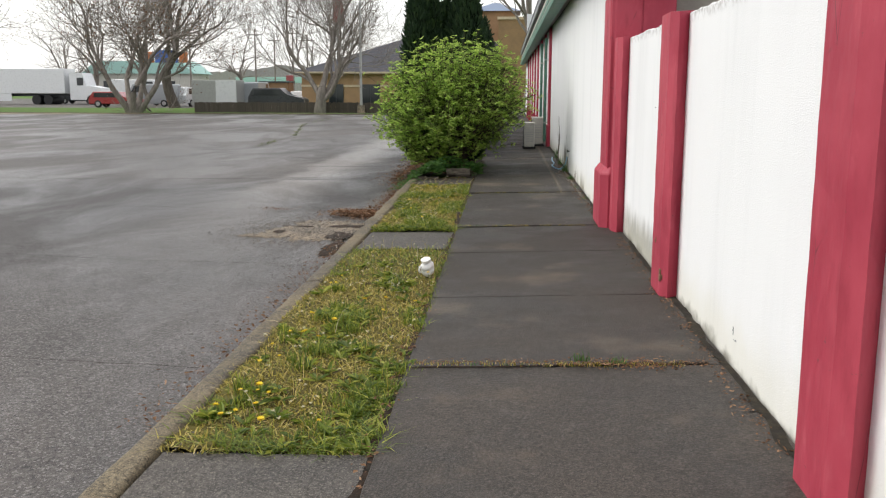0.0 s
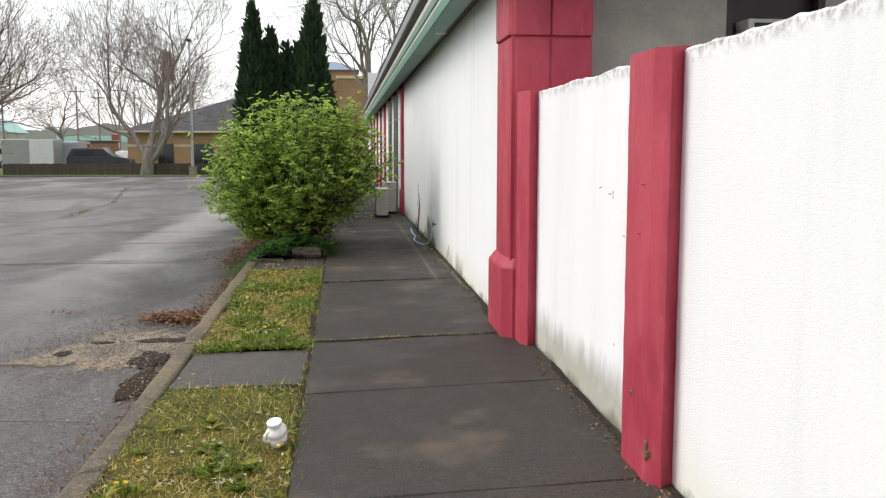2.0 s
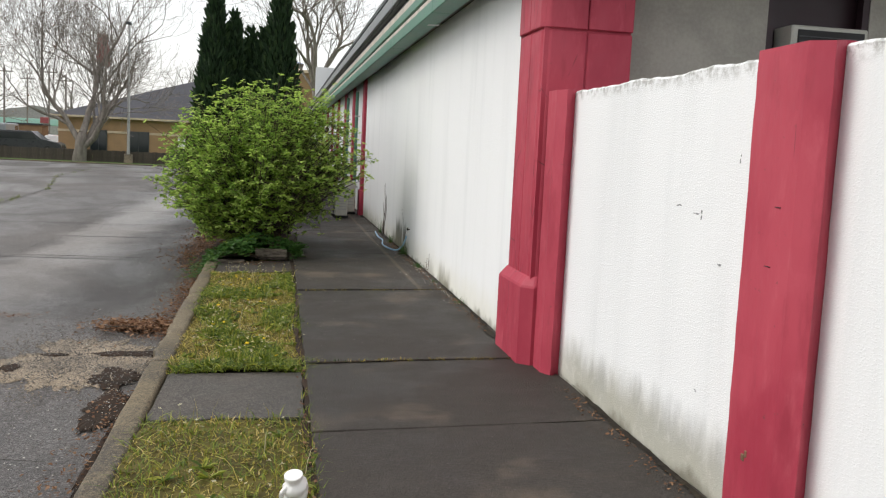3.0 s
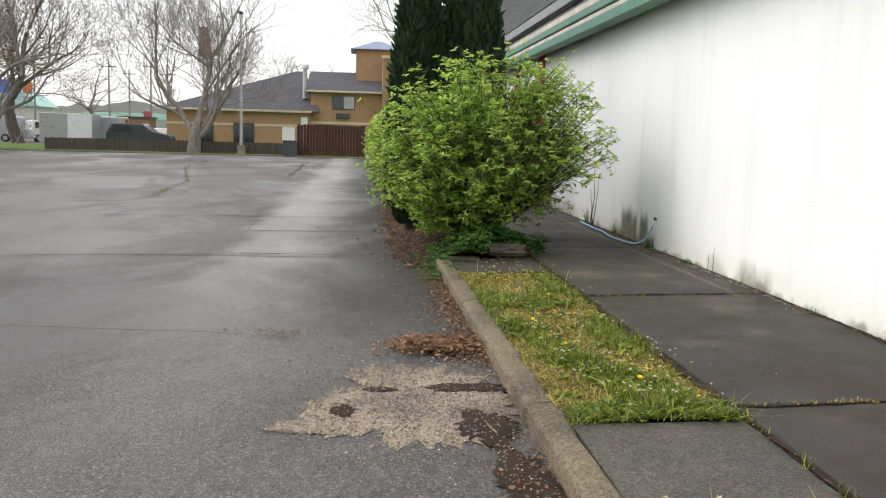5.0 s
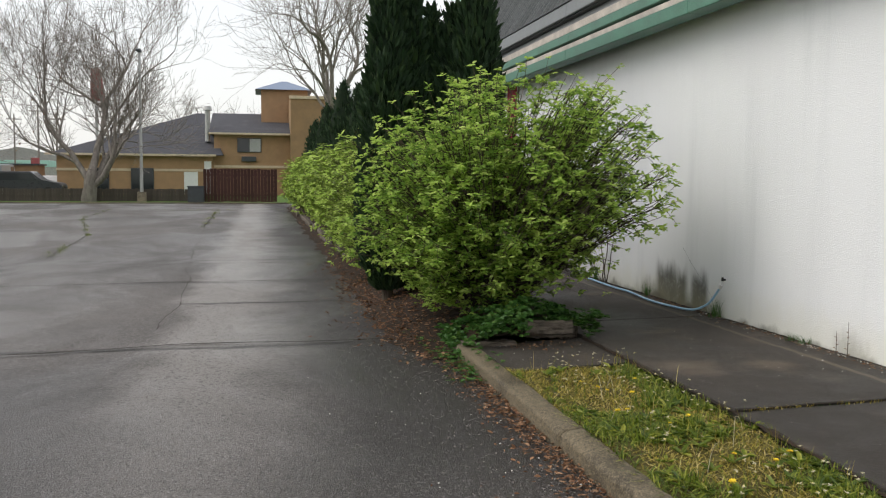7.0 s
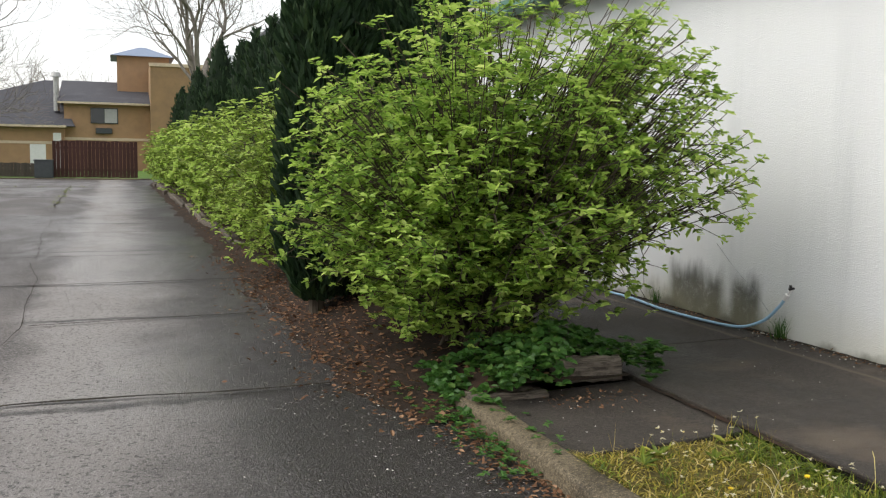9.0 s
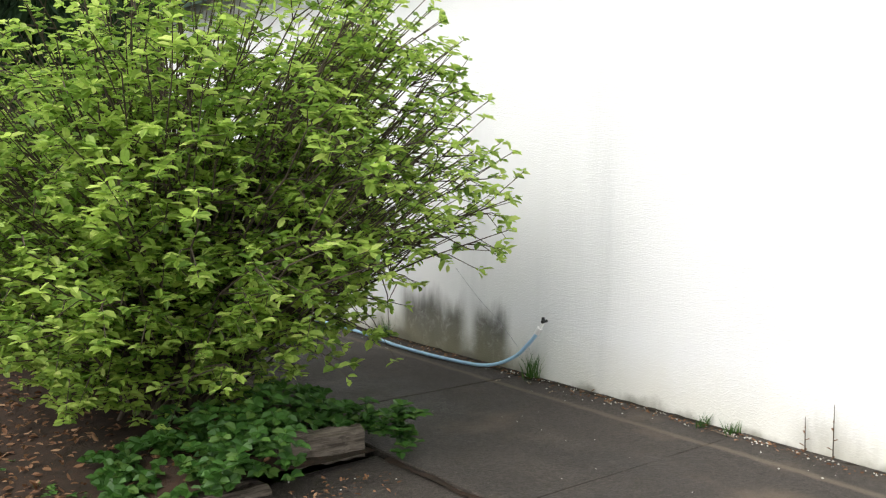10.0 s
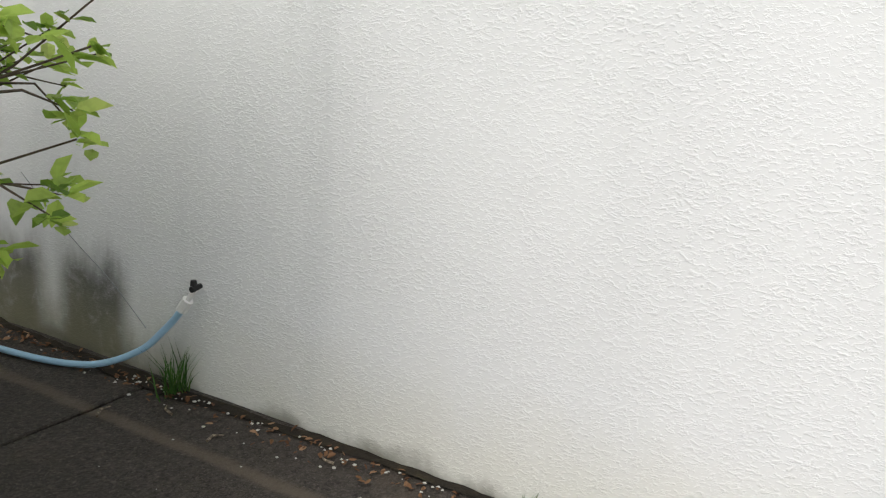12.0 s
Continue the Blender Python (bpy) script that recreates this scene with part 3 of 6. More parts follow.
# kerb
kerb = tagged(base_of("kerb", -1.5, 0, LOT), "weathered concrete kerb with rounded edge beside the lot", "kerb", kind="structure")
for i in range(10):
    y0 = -14 + 3.0 * i
    y1 = min(y0 + 2.985, 15.8)
    prof = [(-1.60, LOT - 0.2), (-1.60, -0.058), (-1.596, -0.042), (-1.585, -0.028), (-1.568, -0.021), (-1.54, -0.018), (-1.475, -0.014), (-1.455, -0.018), (-1.443, -0.032), (-1.44, LOT - 0.2)]
    bm = bmesh.new()
    rows_ = []
    steps = 44
    for s in range(steps + 1):
        y = y0 + (y1 - y0) * s / steps
        worn = 1 + 2.2 * max(0, 1 - abs(y - 10.8) / 1.3)
        drift = kerb_drift(y) + 0.005
        rows_.append([bm.verts.new((x + drift + 0.012 * worn * noise.noise(Vector((x * 6, y * 1.3 * worn, 1))), y, z + (0.010 * worn * noise.noise(Vector((x * 9, y * 2.7, z * 5))) if z > -0.1 else 0))) for x, z in prof])
    for p, q in zip(rows_, rows_[1:]):
        for k in range(len(prof) - 1):
            bm.faces.new((p[k], p[k + 1], q[k + 1], q[k]))
    bm.faces.new(rows_[0])
    bm.faces.new(rows_[-1])
    stone = part("kerb_stone", bm, M_KERB, kerb, smooth=True)
    stone.matrix_parent_inverse = kerb.matrix_basis.inverted()

# ---- the white building ----
WX, LX = 1.12, 1.22
wall_main = tagged(link("wall_main", boxed(WX, WX + 0.25, 10.3, 56, -0.3, 3.088), M_WALL), "long white painted stucco wall with rain streaks and mould", "wall", kind="structure")
bm = bmesh.new()
n = 420
ys = np.linspace(-14, 9.61, n)
rows_ = []
for y in ys:
    top = 2.022 + 0.014 * noise.noise(Vector((0, y * 2.1, 0))) + 0.012 * noise.noise(Vector((4, y * 9, 0))) - 0.02 * max(0, noise.noise(Vector((2, y * 5, 0))) - 0.25)
    rows_.append([bm.verts.new(p) for p in ((LX, y, -0.3), (LX, y, top - 0.012), (LX + 0.012, y, top), (LX + 0.19, y, top), (LX + 0.2, y, -0.3))])
for p, q in zip(rows_, rows_[1:]):
    for k in range(4):
        bm.faces.new((p[k], p[k + 1], q[k + 1], q[k]))
bm.faces.new(rows_[0])
bm.faces.new(rows_[-1])
wall_low = tagged(link("wall_low", bm, M_LOW), "white stucco garden wall with rough weathered top", "wall", kind="structure")


def pilaster(y0, y1, top, seed):
    """Red buttress with a splayed far side, worn arrises and a chipped head."""
    out = 0.12
    prof = [(LX, y0 + 0.055), (LX - out + 0.045, y0), (LX - out, y0 + 0.10), (LX - out, y1 - 0.015), (LX - out + 0.012, y1), (LX, y1 + 0.05)]
    bm = bmesh.new()
    r = random.Random(seed)
    levels = [-0.2 + (top + 0.2) * i / 24 for i in range(25)]
    k = len(prof)
    rings = [[bm.verts.new((x + r.uniform(-0.0015, 0.0015), y + r.uniform(-0.0015, 0.0015), z + (r.uniform(-0.022, 0.004) if i == 24 else 0))) for x, y in prof] for i, z in enumerate(levels)]
    for a, b in zip(rings, rings[1:]):
        for j in range(k - 1):
            bm.faces.new((a[j], a[j + 1], b[j + 1], b[j]))
    back = [bm.verts.new((LX + 0.10, y0 + 0.055, top)), bm.verts.new((LX + 0.10, y1 + 0.05, top))]
    bm.faces.new(rings[-1] + [back[1], back[0]])
    for j, b in ((0, back[0]), (k - 1, back[1])):
        low = bm.verts.new((LX + 0.10, b.co.y, 1.9))
        bm.faces.new((rings[-1][j], b, low, rings[-3][j]))
    return part("pilaster", bm, M_RED, wall_low, "red painted buttress with scuffs and a chipped head")


for i, (a, b, t) in enumerate(((-7.7, -7.27, 2.1), (-4.2, -3.77, 2.1), (-0.7, -0.27, 2.1), (2.89, 3.32, 2.03), (6.31, 6.77, 2.03), (9.32, 9.617, 2.04))):
    pilaster(a, b, t, i)

# corner pier of grooved red blocks
pier = tagged(base_of("corner_pier", 1.38, 10.0, 0), "tall red corner pier of grooved blocks on a plinth", "pillar", kind="structure")


def pier_part(name, bm, mat, label=""):
    ob = part(name, bm, mat, pier, label)
    ob.matrix_parent_inverse = pier.matrix_basis.inverted()
    return ob


pier_part("core", boxed(1.067, 1.708, 9.687, 10.335, -0.2, 3.1), M_RED)
for z0, z1, g_ in ((0.64, 2.462, 0.0), (2.478, 3.1, 0.014)):
    for x0, x1, y0, y1 in ((1.055, 1.375, 9.675, 9.988), (1.383, 1.718, 9.675, 9.988), (1.055, 1.375, 9.996, 10.345), (1.383, 1.718, 9.996, 10.345)):
        xa, ya = x0 - (g_ if x0 < 1.2 else 0), y0 - (g_ if y0 < 9.8 else 0)
        c = 0.055 if x0 < 1.2 else 0.008
        ring = [(xa, ya + c), (xa + c, ya), (x1, ya), (x1, y1), (xa, y1)] if y0 < 9.8 else [(xa, ya), (x1, ya), (x1, y1), (xa + c, y1), (xa, y1 - c)]
        bm = prism(ring, z0, z1)
        bmesh.ops.bevel(bm, geom=list(bm.edges), offset=0.007, segments=1, affect="EDGES")
        pier_part("block", bm, M_RED)
foot = [(1.0, 9.70), (1.08, 9.622), (1.76, 9.622), (1.76, 10.42), (1.07, 10.42), (1.0, 10.36)]
inner = [(1.05, 9.735), (1.105, 9.67), (1.72, 9.67), (1.72, 10.35), (1.09, 10.35), (1.05, 10.32)]
bm = bmesh.new()
rings = [[bm.verts.new((*p, z)) for p in ring] for ring, z in ((foot, -0.2), (foot, 0.625), (inner, 0.70))]
for lo_, hi_ in zip(rings, rings[1:]):
    for j in range(6):
        bm.faces.new((lo_[j], lo_[(j + 1) % 6], hi_[(j + 1) % 6], hi_[j]))
bm.faces.new(rings[-1])
bm.faces.new(rings[0])
bmesh.ops.bevel(bm, geom=[e for e in bm.edges if all(v.co.z > 0.5 for v in e.verts)], offset=0.01, segments=1, affect="EDGES")
pier_part("plinth", bm, M_RED)

# porch front behind the garden wall, with its window bay and cooler
PY = 10.2
bm = boxed(1.74, 3.05, PY, PY + 0.25, -0.3, 3.3)
box(bm, 3.95, 12, PY, PY + 0.25, -0.3, 3.3)
box(bm, 3.05, 3.95, PY, PY + 0.25, -0.3, 1.3)
box(bm, 3.05, 3.95, PY, PY + 0.25, 3.1, 3.3)
wall_recess = tagged(link("wall_recess", bm, M_GREY), "grey stucco porch front behind the garden wall", "wall", kind="structure")
win = tagged(base_of("window_1", 3.5, PY + 0.1, 1.3), "dark maroon window bay with an air cooler set in it", "window", kind="structure")


def win_part(name, bm, mat, label="", parent=win):
    ob = part(name, bm, mat, parent, label)
    ob.matrix_parent_inverse = parent.matrix_basis.inverted()
    return ob


win_part("panel", boxed(3.05, 3.95, PY + 0.16, PY + 0.2, 1.3, 3.1), M_MAROON)
for x0, x1 in ((3.051, 3.11), (3.89, 3.949)):
    win_part("frame", boxed(x0, x1, PY + 0.01, PY + 0.09, 1.301, 3.099), M_MAROON)
cooler = tagged(base_of("window_cooler", 3.55, PY, 2.2), "boxy grey window air cooler with slotted dark front", "air conditioner")
win_part("casing", boxed(3.2, 3.87, PY - 0.12, PY + 0.158, 2.24, 2.70, 0.012), M_OFFWHITE, parent=cooler)
win_part("grille", boxed(3.25, 3.83, PY - 0.132, PY - 0.121, 2.28, 2.665), M_BLACK, "dark slotted grille", cooler)
for i in range(9):
    win_part("slat", boxed(3.26, 3.82, PY - 0.140, PY - 0.133, 2.29 + i * 0.04, 2.297 + i * 0.04), M_DARKTRIM, parent=cooler)
tagged(link("ground_court", boxed(LX + 0.2, 12, -14, PY, -0.3, -0.02), M_STRIP), "concrete court behind the garden wall", "ground", kind="structure")
tagged(link("wall_court", boxed(12, 12.2, -14, PY, -0.3, 2.02), M_LOW), "plain white court wall", "wall", kind="structure")
tagged(link("wall_south", boxed(LX, 12.2, -14.2, -14, -0.3, 2.02), M_LOW), "plain white end wall of the court", "wall", kind="structure")
tagged(link("wall_back", boxed(16, 16.3, PY, 56, -0.3, 6.5), M_GREY), "plain rear wall of the building", "wall", kind="structure")
tagged(link("wall_gable", prism([(1.0, 3.31), (16, 3.31), (16, 6.45), (2.66, 6.42), (1.0, 3.74)], PY + 0.01, PY + 0.25, "y"), M_GREY), "grey gable end above the porch", "wall", kind="structure")
tagged(link("ceiling_porch", boxed(1.92, 16, 9.3, PY, 3.3, 3.33), M_SOFFIT), "dark porch soffit boards", "ceiling", kind="structure")
tagged(link("wall_north", boxed(WX, 16, 56, 56.3, -0.3, 6.0), M_WALL), "plain white end wall of the building", "wall", kind="structure")

# eaves: stepped boards, gutter and shingled slope
eaves = tagged(base_of("roof", 0.8, 20, 3.1), "steep grey ribbed metal roof above stepped green and cream eaves boards", "roof", kind="structure")


def eaves_part(name, bm, mat, label=""):
    ob = part(name, bm, mat, eaves, label)
    ob.matrix_parent_inverse = eaves.matrix_basis.inverted()
    return ob


Y0, Y1 = 9.3, 56
eaves_part("soffit", boxed(0.86, 1.9, Y0, Y1, 3.09, 3.12), M_SOFFIT, "dark soffit boards")
# M_DARKTRIM strips fill the gaps: shade between boards as dark colour
for x, z0, z1, mat, lab in ((0.765, 3.00, 3.145, M_GREEN, "green fascia board"), (0.79, 3.145, 3.215, M_CREAM, "weathered cream board"), (0.86, 3.215, 3.25, M_DARKTRIM, "dark strip coloured as the shade of a gap"),
                            (0.80, 3.25, 3.37, M_GREEN, "green fascia board"), (0.82, 3.37, 3.475, M_CREAM, "weathered cream board"), (0.87, 3.475, 3.56, M_GUTTER, "grey recessed trim"),
                            (0.80, 3.56, 3.585, M_DARKTRIM, "dark strip coloured as the shade of a gap"), (0.765, 3.585, 3.765, M_GUTTER, "grey metal gutter")):
    y = Y0
    while y < Y1:
        y2 = min(y + 3.6, Y1)
        eaves_part("fascia_board", boxed(x, 0.98, y, y2 - 0.004, z0 + 0.002, z1 - 0.002, 0.008), mat, lab)
        y = y2
# ribs up the slope of the metal roof, each its own island
v, f = [], []
r = random.Random(3)
y = Y0 + 0.1
while y < Y1:
    w, lift = 0.035, 0.035 + r.uniform(-0.004, 0.004)
    y_ = y + r.uniform(-0.008, 0.008)
    (xa, za), (xb, zb) = (0.80, 3.765), (2.585, 6.52)
    i = len(v)
    for yy in (y_, y_ + w):
        v += [(xa, yy, za), (xa - lift, yy, za + lift * 0.5), (xb - lift, yy, zb + lift * 0.5), (xb, yy, zb)]
    f += [(i + 1, i + 2, i + 6, i + 5), (i, i + 1, i + 5, i + 4), (i, i + 3, i + 2, i + 1), (i + 4, i + 5, i + 6, i + 7)]
    y += 0.22
ob = soup("roof_ribs", v, f, M_ROOF, eaves)
tagged(ob, kind="stuff")
ob.matrix_parent_inverse = eaves.matrix_basis.inverted()
eaves_part("drip_edge", boxed(0.75, 0.80, Y0, Y1, 3.768, 3.785), M_DARKTRIM, "dark drip edge")
eaves_part("deck", prism([(0.82, 3.76), (2.60, 6.50), (16, 6.6), (16, 6.5), (2.8, 6.4), (0.98, 3.76)], Y0, Y1, "y"), M_ROOF)

# further bays of the front, red posts
for i, y in enumerate((23.7, 26.7, 29.7, 33.0, 36.4, 40.0, 44.0, 48.0)):
    bm = bmesh.new()
    box(bm, WX - 0.06, WX + 0.02, y, y + 0.42, 0.62, 3.07, 0.012)
    box(bm, WX - 0.09, WX + 0.02, y - 0.05, y + 0.47, -0.1, 0.62, 0.02)
    part("pilaster", bm, M_RED, wall_main, "square red pilaster on a plinth")
for y in (25.4, 28.4):
    d = tagged(base_of("downpipe", WX - 0.06, y, 0), "slim green metal downpipe on the white wall", "downpipe")
    bm = rod(bmesh.new(), (-0.02, 0, 0.1), (-0.02, 0, 2.9), 0.04)
    part("pipe", bm, M_GREEN, d)
    for z in (0.6, 2.3):
        part("strap", boxed(-0.065, 0.06, -0.05, 0.05, z, z + 0.03), M_STEEL, d)


# ---- planting ----
def shrub(name, cx, cy, z0, rx, ry, top, stems, side, per, material, label, seed, airy=None, size=0.055, droop=0.1, inner=0):
    """Many stems fanning from the foot into twigs that carry folded leaves in tufts."""
    r = np.random.default_rng(seed)
    bush = tagged(base_of(name, cx, cy, z0), label, "shrub")
    wood, thin, lv, tip_light = Tubes(5), Tubes(3), Leaves(), Leaves()
    cz = top * 0.52
    for s in range(stems + (210 if airy else 0)):
        a = r.uniform(0, 2 * math.pi)
        h = r.uniform(-0.75, 1.0)
        if s >= stems:
            a, h = r.uniform(-1.25, 0.35), r.uniform(-0.25, 0.75)
        q = math.sqrt(max(0, 1 - h * h)) if h > 0 else (1 - abs(h) ** 2.8) ** (1 / 2.8)
        lump = 0.93 + 0.16 * noise.noise(Vector((math.cos(a) * 1.7 + seed, math.sin(a) * 1.7, h * 1.7)))
        lump *= r.uniform(0.66, 1.05) if r.random() < 0.6 else r.uniform(0.92, 1.13)
        if s >= stems and -1.0 < a < -0.3:
            lump = r.uniform(0.88, 1.22 if a > -0.75 else 1.12)
        lump = min(lump, 1.25 if s >= stems else 1.14)
        end = np.array((math.cos(a) * q * rx * lump, math.sin(a) * q * ry * lump, cz + h * (top - cz) * lump))
        end[2] = max(end[2], (0.5 if end[0] > 0.2 else 0.27) + r.uniform(0, 0.25))
        foot = np.array((r.normal(0, 0.10), r.normal(0, 0.10), -0.05))
        open_side = airy is not None and airy(end)
        if open_side and s < stems and r.random() < 0.65:
            continue
        ctl = foot * 0.5 + end * np.array((0.30, 0.30, 0.0)) + np.array((0, 0, end[2] * 0.55 + 0.12))
        if open_side:
            ctl = (foot + end) * 0.5 + np.array((0, 0, 0.08 + 0.16 * r.random())) + r.normal(0, 0.05, 3)
        t = np.linspace(0, 1, 9)[:, None]
        path = (1 - t) ** 2 * foot + 2 * t * (1 - t) * ctl + t ** 2 * end
        path[1:-1] += r.normal(0, 0.02, (7, 3))
        wood.add(path, np.linspace((0.008 + 0.007 * r.random()) * (0.7 if open_side else 1.0), 0.002, 9))
        twigs = [(path, 0.45)]
        for k in range(side if not open_side else max(2, side // 2)):
            u = r.uniform(0.35, 0.97)
            b = path[min(8, int(u * 8))]
            out = unit(end - np.array((0, 0, cz * 0.55))) + r.normal(0, 0.55, 3)
            out[2] = out[2] * 0.45 + 0.05
            tip = b + unit(out) * r.uniform(0.18, 0.42) * (1.15 - 0.4 * u)
            tip[2] = max(tip[2] - droop * r.random(), 0.10)
            tw = np.array([b, (b + tip) / 2 + r.normal(0, 0.02, 3) + np.array((0, 0, 0.03)), tip])
            thin.add(tw, (0.004, 0.003, 0.0015))
            twigs.append((tw, 0.15))
        for path_, start in twigs:
            tufts = max(1, per // 4) if not open_side else max(1, per // 5)
            if start > 0.4:
                tufts = int(tufts * 1.5)
            for k in range(tufts):
                u = 1.0 if k == 0 else start + (1 - start) * r.random() ** (0.8 if not open_side else 0.45)
                x = u * (len(path_) - 1)
                i = min(int(x), len(path_) - 2)
                p = path_[i] + (path_[i + 1] - path_[i]) * (x - i)
                d = unit(path_[i + 1] - path_[i])
                turn = r.uniform(0, 6.28)
                s1 = unit(np.cross(d, np.array((0.3, 0.2, 1.0))))
                s2 = np.cross(s1, d)
                grown = r.uniform(0.75, 1.3)
                for q in range(5):
                    w = turn + q * 2.4
                    way = unit(d * r.uniform(0.1, 0.7) + s1 * math.cos(w) + s2 * math.sin(w) + np.array((0, 0, 0.1)))
                    way[2] *= 0.3
                    nrm = unit(np.array((0, 0, 1.0)) + d * 0.15 + r.normal(0, 0.25, 3))
                    ln = size * grown * r.uniform(0.7, 1.2)
                    # tip tufts take the brighter leaf colour that stands for light on them
                    (tip_light if (k == 0 and grown > 0.88) or grown > 1.25 else lv).add(p + r.normal(0, 0.008, 3), way, nrm, ln, ln * 0.56, r.uniform(0.0, 0.3))
    for k in range(inner):
        d = unit(r.normal(0, 1, 3))
        q = r.uniform(0.35, 0.88)
        c = np.array((d[0] * rx * q, d[1] * ry * q, cz + d[2] * (top - cz) * q))
        if c[2] < 0.3 or (airy is not None and airy(c * np.array((1.25, 1.25, 1.0)))):
            continue
        tip = c + unit(np.array((d[0], d[1], 0.15)) + r.normal(0, 0.3, 3)) * r.uniform(0.12, 0.3)
        thin.add(np.array([c, (c + tip) / 2 + r.normal(0, 0.01, 3), tip]), (0.003, 0.002, 0.001))
        for j in range(9):
            p = c + (tip - c) * r.random()
            way = np.array((*r.normal(0, 1, 2), r.normal(0, 0.25)))
            ln = size * r.uniform(0.7, 1.3)
            lv.add(p, way, unit(np.array((0, 0, 1.0)) + r.normal(0, 0.3, 3)), ln, ln * 0.56, r.uniform(0, 0.3))
    tagged(soup("stem", wood.v, wood.f, M_TWIG, bush, True), kind="stuff")
    tagged(soup("twig", thin.v, thin.f, M_TWIG, bush), kind="stuff")
    tagged(soup("leaves", lv.v, lv.f, material, bush), kind="stuff")
    tagged(soup("tip_leaves", tip_light.v, tip_light.f, M_TIPLIGHT, bush), "bright yellow-green tip leaves with light put into their colour", kind="stuff")
    return bush


def conifer(name, cx, cy, z0, width, height, seed, sprays=2600, label="tall narrow dark green evergreen with a pointed top"):
    """A slim evergreen: trunk, core coloured dark as shade and thousands of upright sprays."""
    r = np.random.default_rng(seed)
    tree = tagged(base_of(name, cx, cy, z0), label, "evergreen tree")
    part("trunk", rod(bmesh.new(), (0, 0, -0.1), (0, 0, height * 0.5), 0.07, 0.03, 8), M_TWIG, tree)

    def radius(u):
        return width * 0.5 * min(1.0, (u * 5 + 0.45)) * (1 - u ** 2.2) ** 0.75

    # closed shell added inside the sprays to carry their shade
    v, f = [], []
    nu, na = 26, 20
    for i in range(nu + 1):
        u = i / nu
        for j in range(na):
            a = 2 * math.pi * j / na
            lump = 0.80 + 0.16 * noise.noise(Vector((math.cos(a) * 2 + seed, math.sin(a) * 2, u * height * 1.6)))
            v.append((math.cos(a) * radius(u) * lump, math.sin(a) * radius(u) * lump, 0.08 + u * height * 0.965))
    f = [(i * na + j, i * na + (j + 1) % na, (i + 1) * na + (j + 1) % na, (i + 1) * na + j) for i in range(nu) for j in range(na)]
    soup("crown_shade", v, f, M_ARBCORE, tree, True)
    lv = Leaves()
    for k in range(sprays):
        u = 1 - math.sqrt(r.random()) if r.random() < 0.8 else r.random()
        a = r.uniform(0, 2 * math.pi)
        rad = radius(u) * r.uniform(0.80, 1.0) * (0.95 + 0.18 * noise.noise(Vector((math.cos(a) * 2 + seed, math.sin(a) * 2, u * height * 1.6))))
        o = np.array((math.cos(a), math.sin(a), 0))
        p = o * rad + np.array((0, 0, 0.06 + u * height * 0.95))
        way = unit(o * r.uniform(0.15, 0.6) + np.array((0, 0, 1.0)) + r.normal(0, 0.22, 3))
        tang = np.array((-o[1], o[0], 0))
        nrm = unit(o * r.normal(0, 1) + tang * r.normal(0, 1) + r.normal(0, 0.15, 3))
        ln = r.uniform(0.09, 0.19)
        lv.add(p, way, nrm, ln, ln * 0.34, 0.1)
    tagged(soup("crown", lv.v, lv.f, M_ARB, tree), kind="stuff")
    return tree


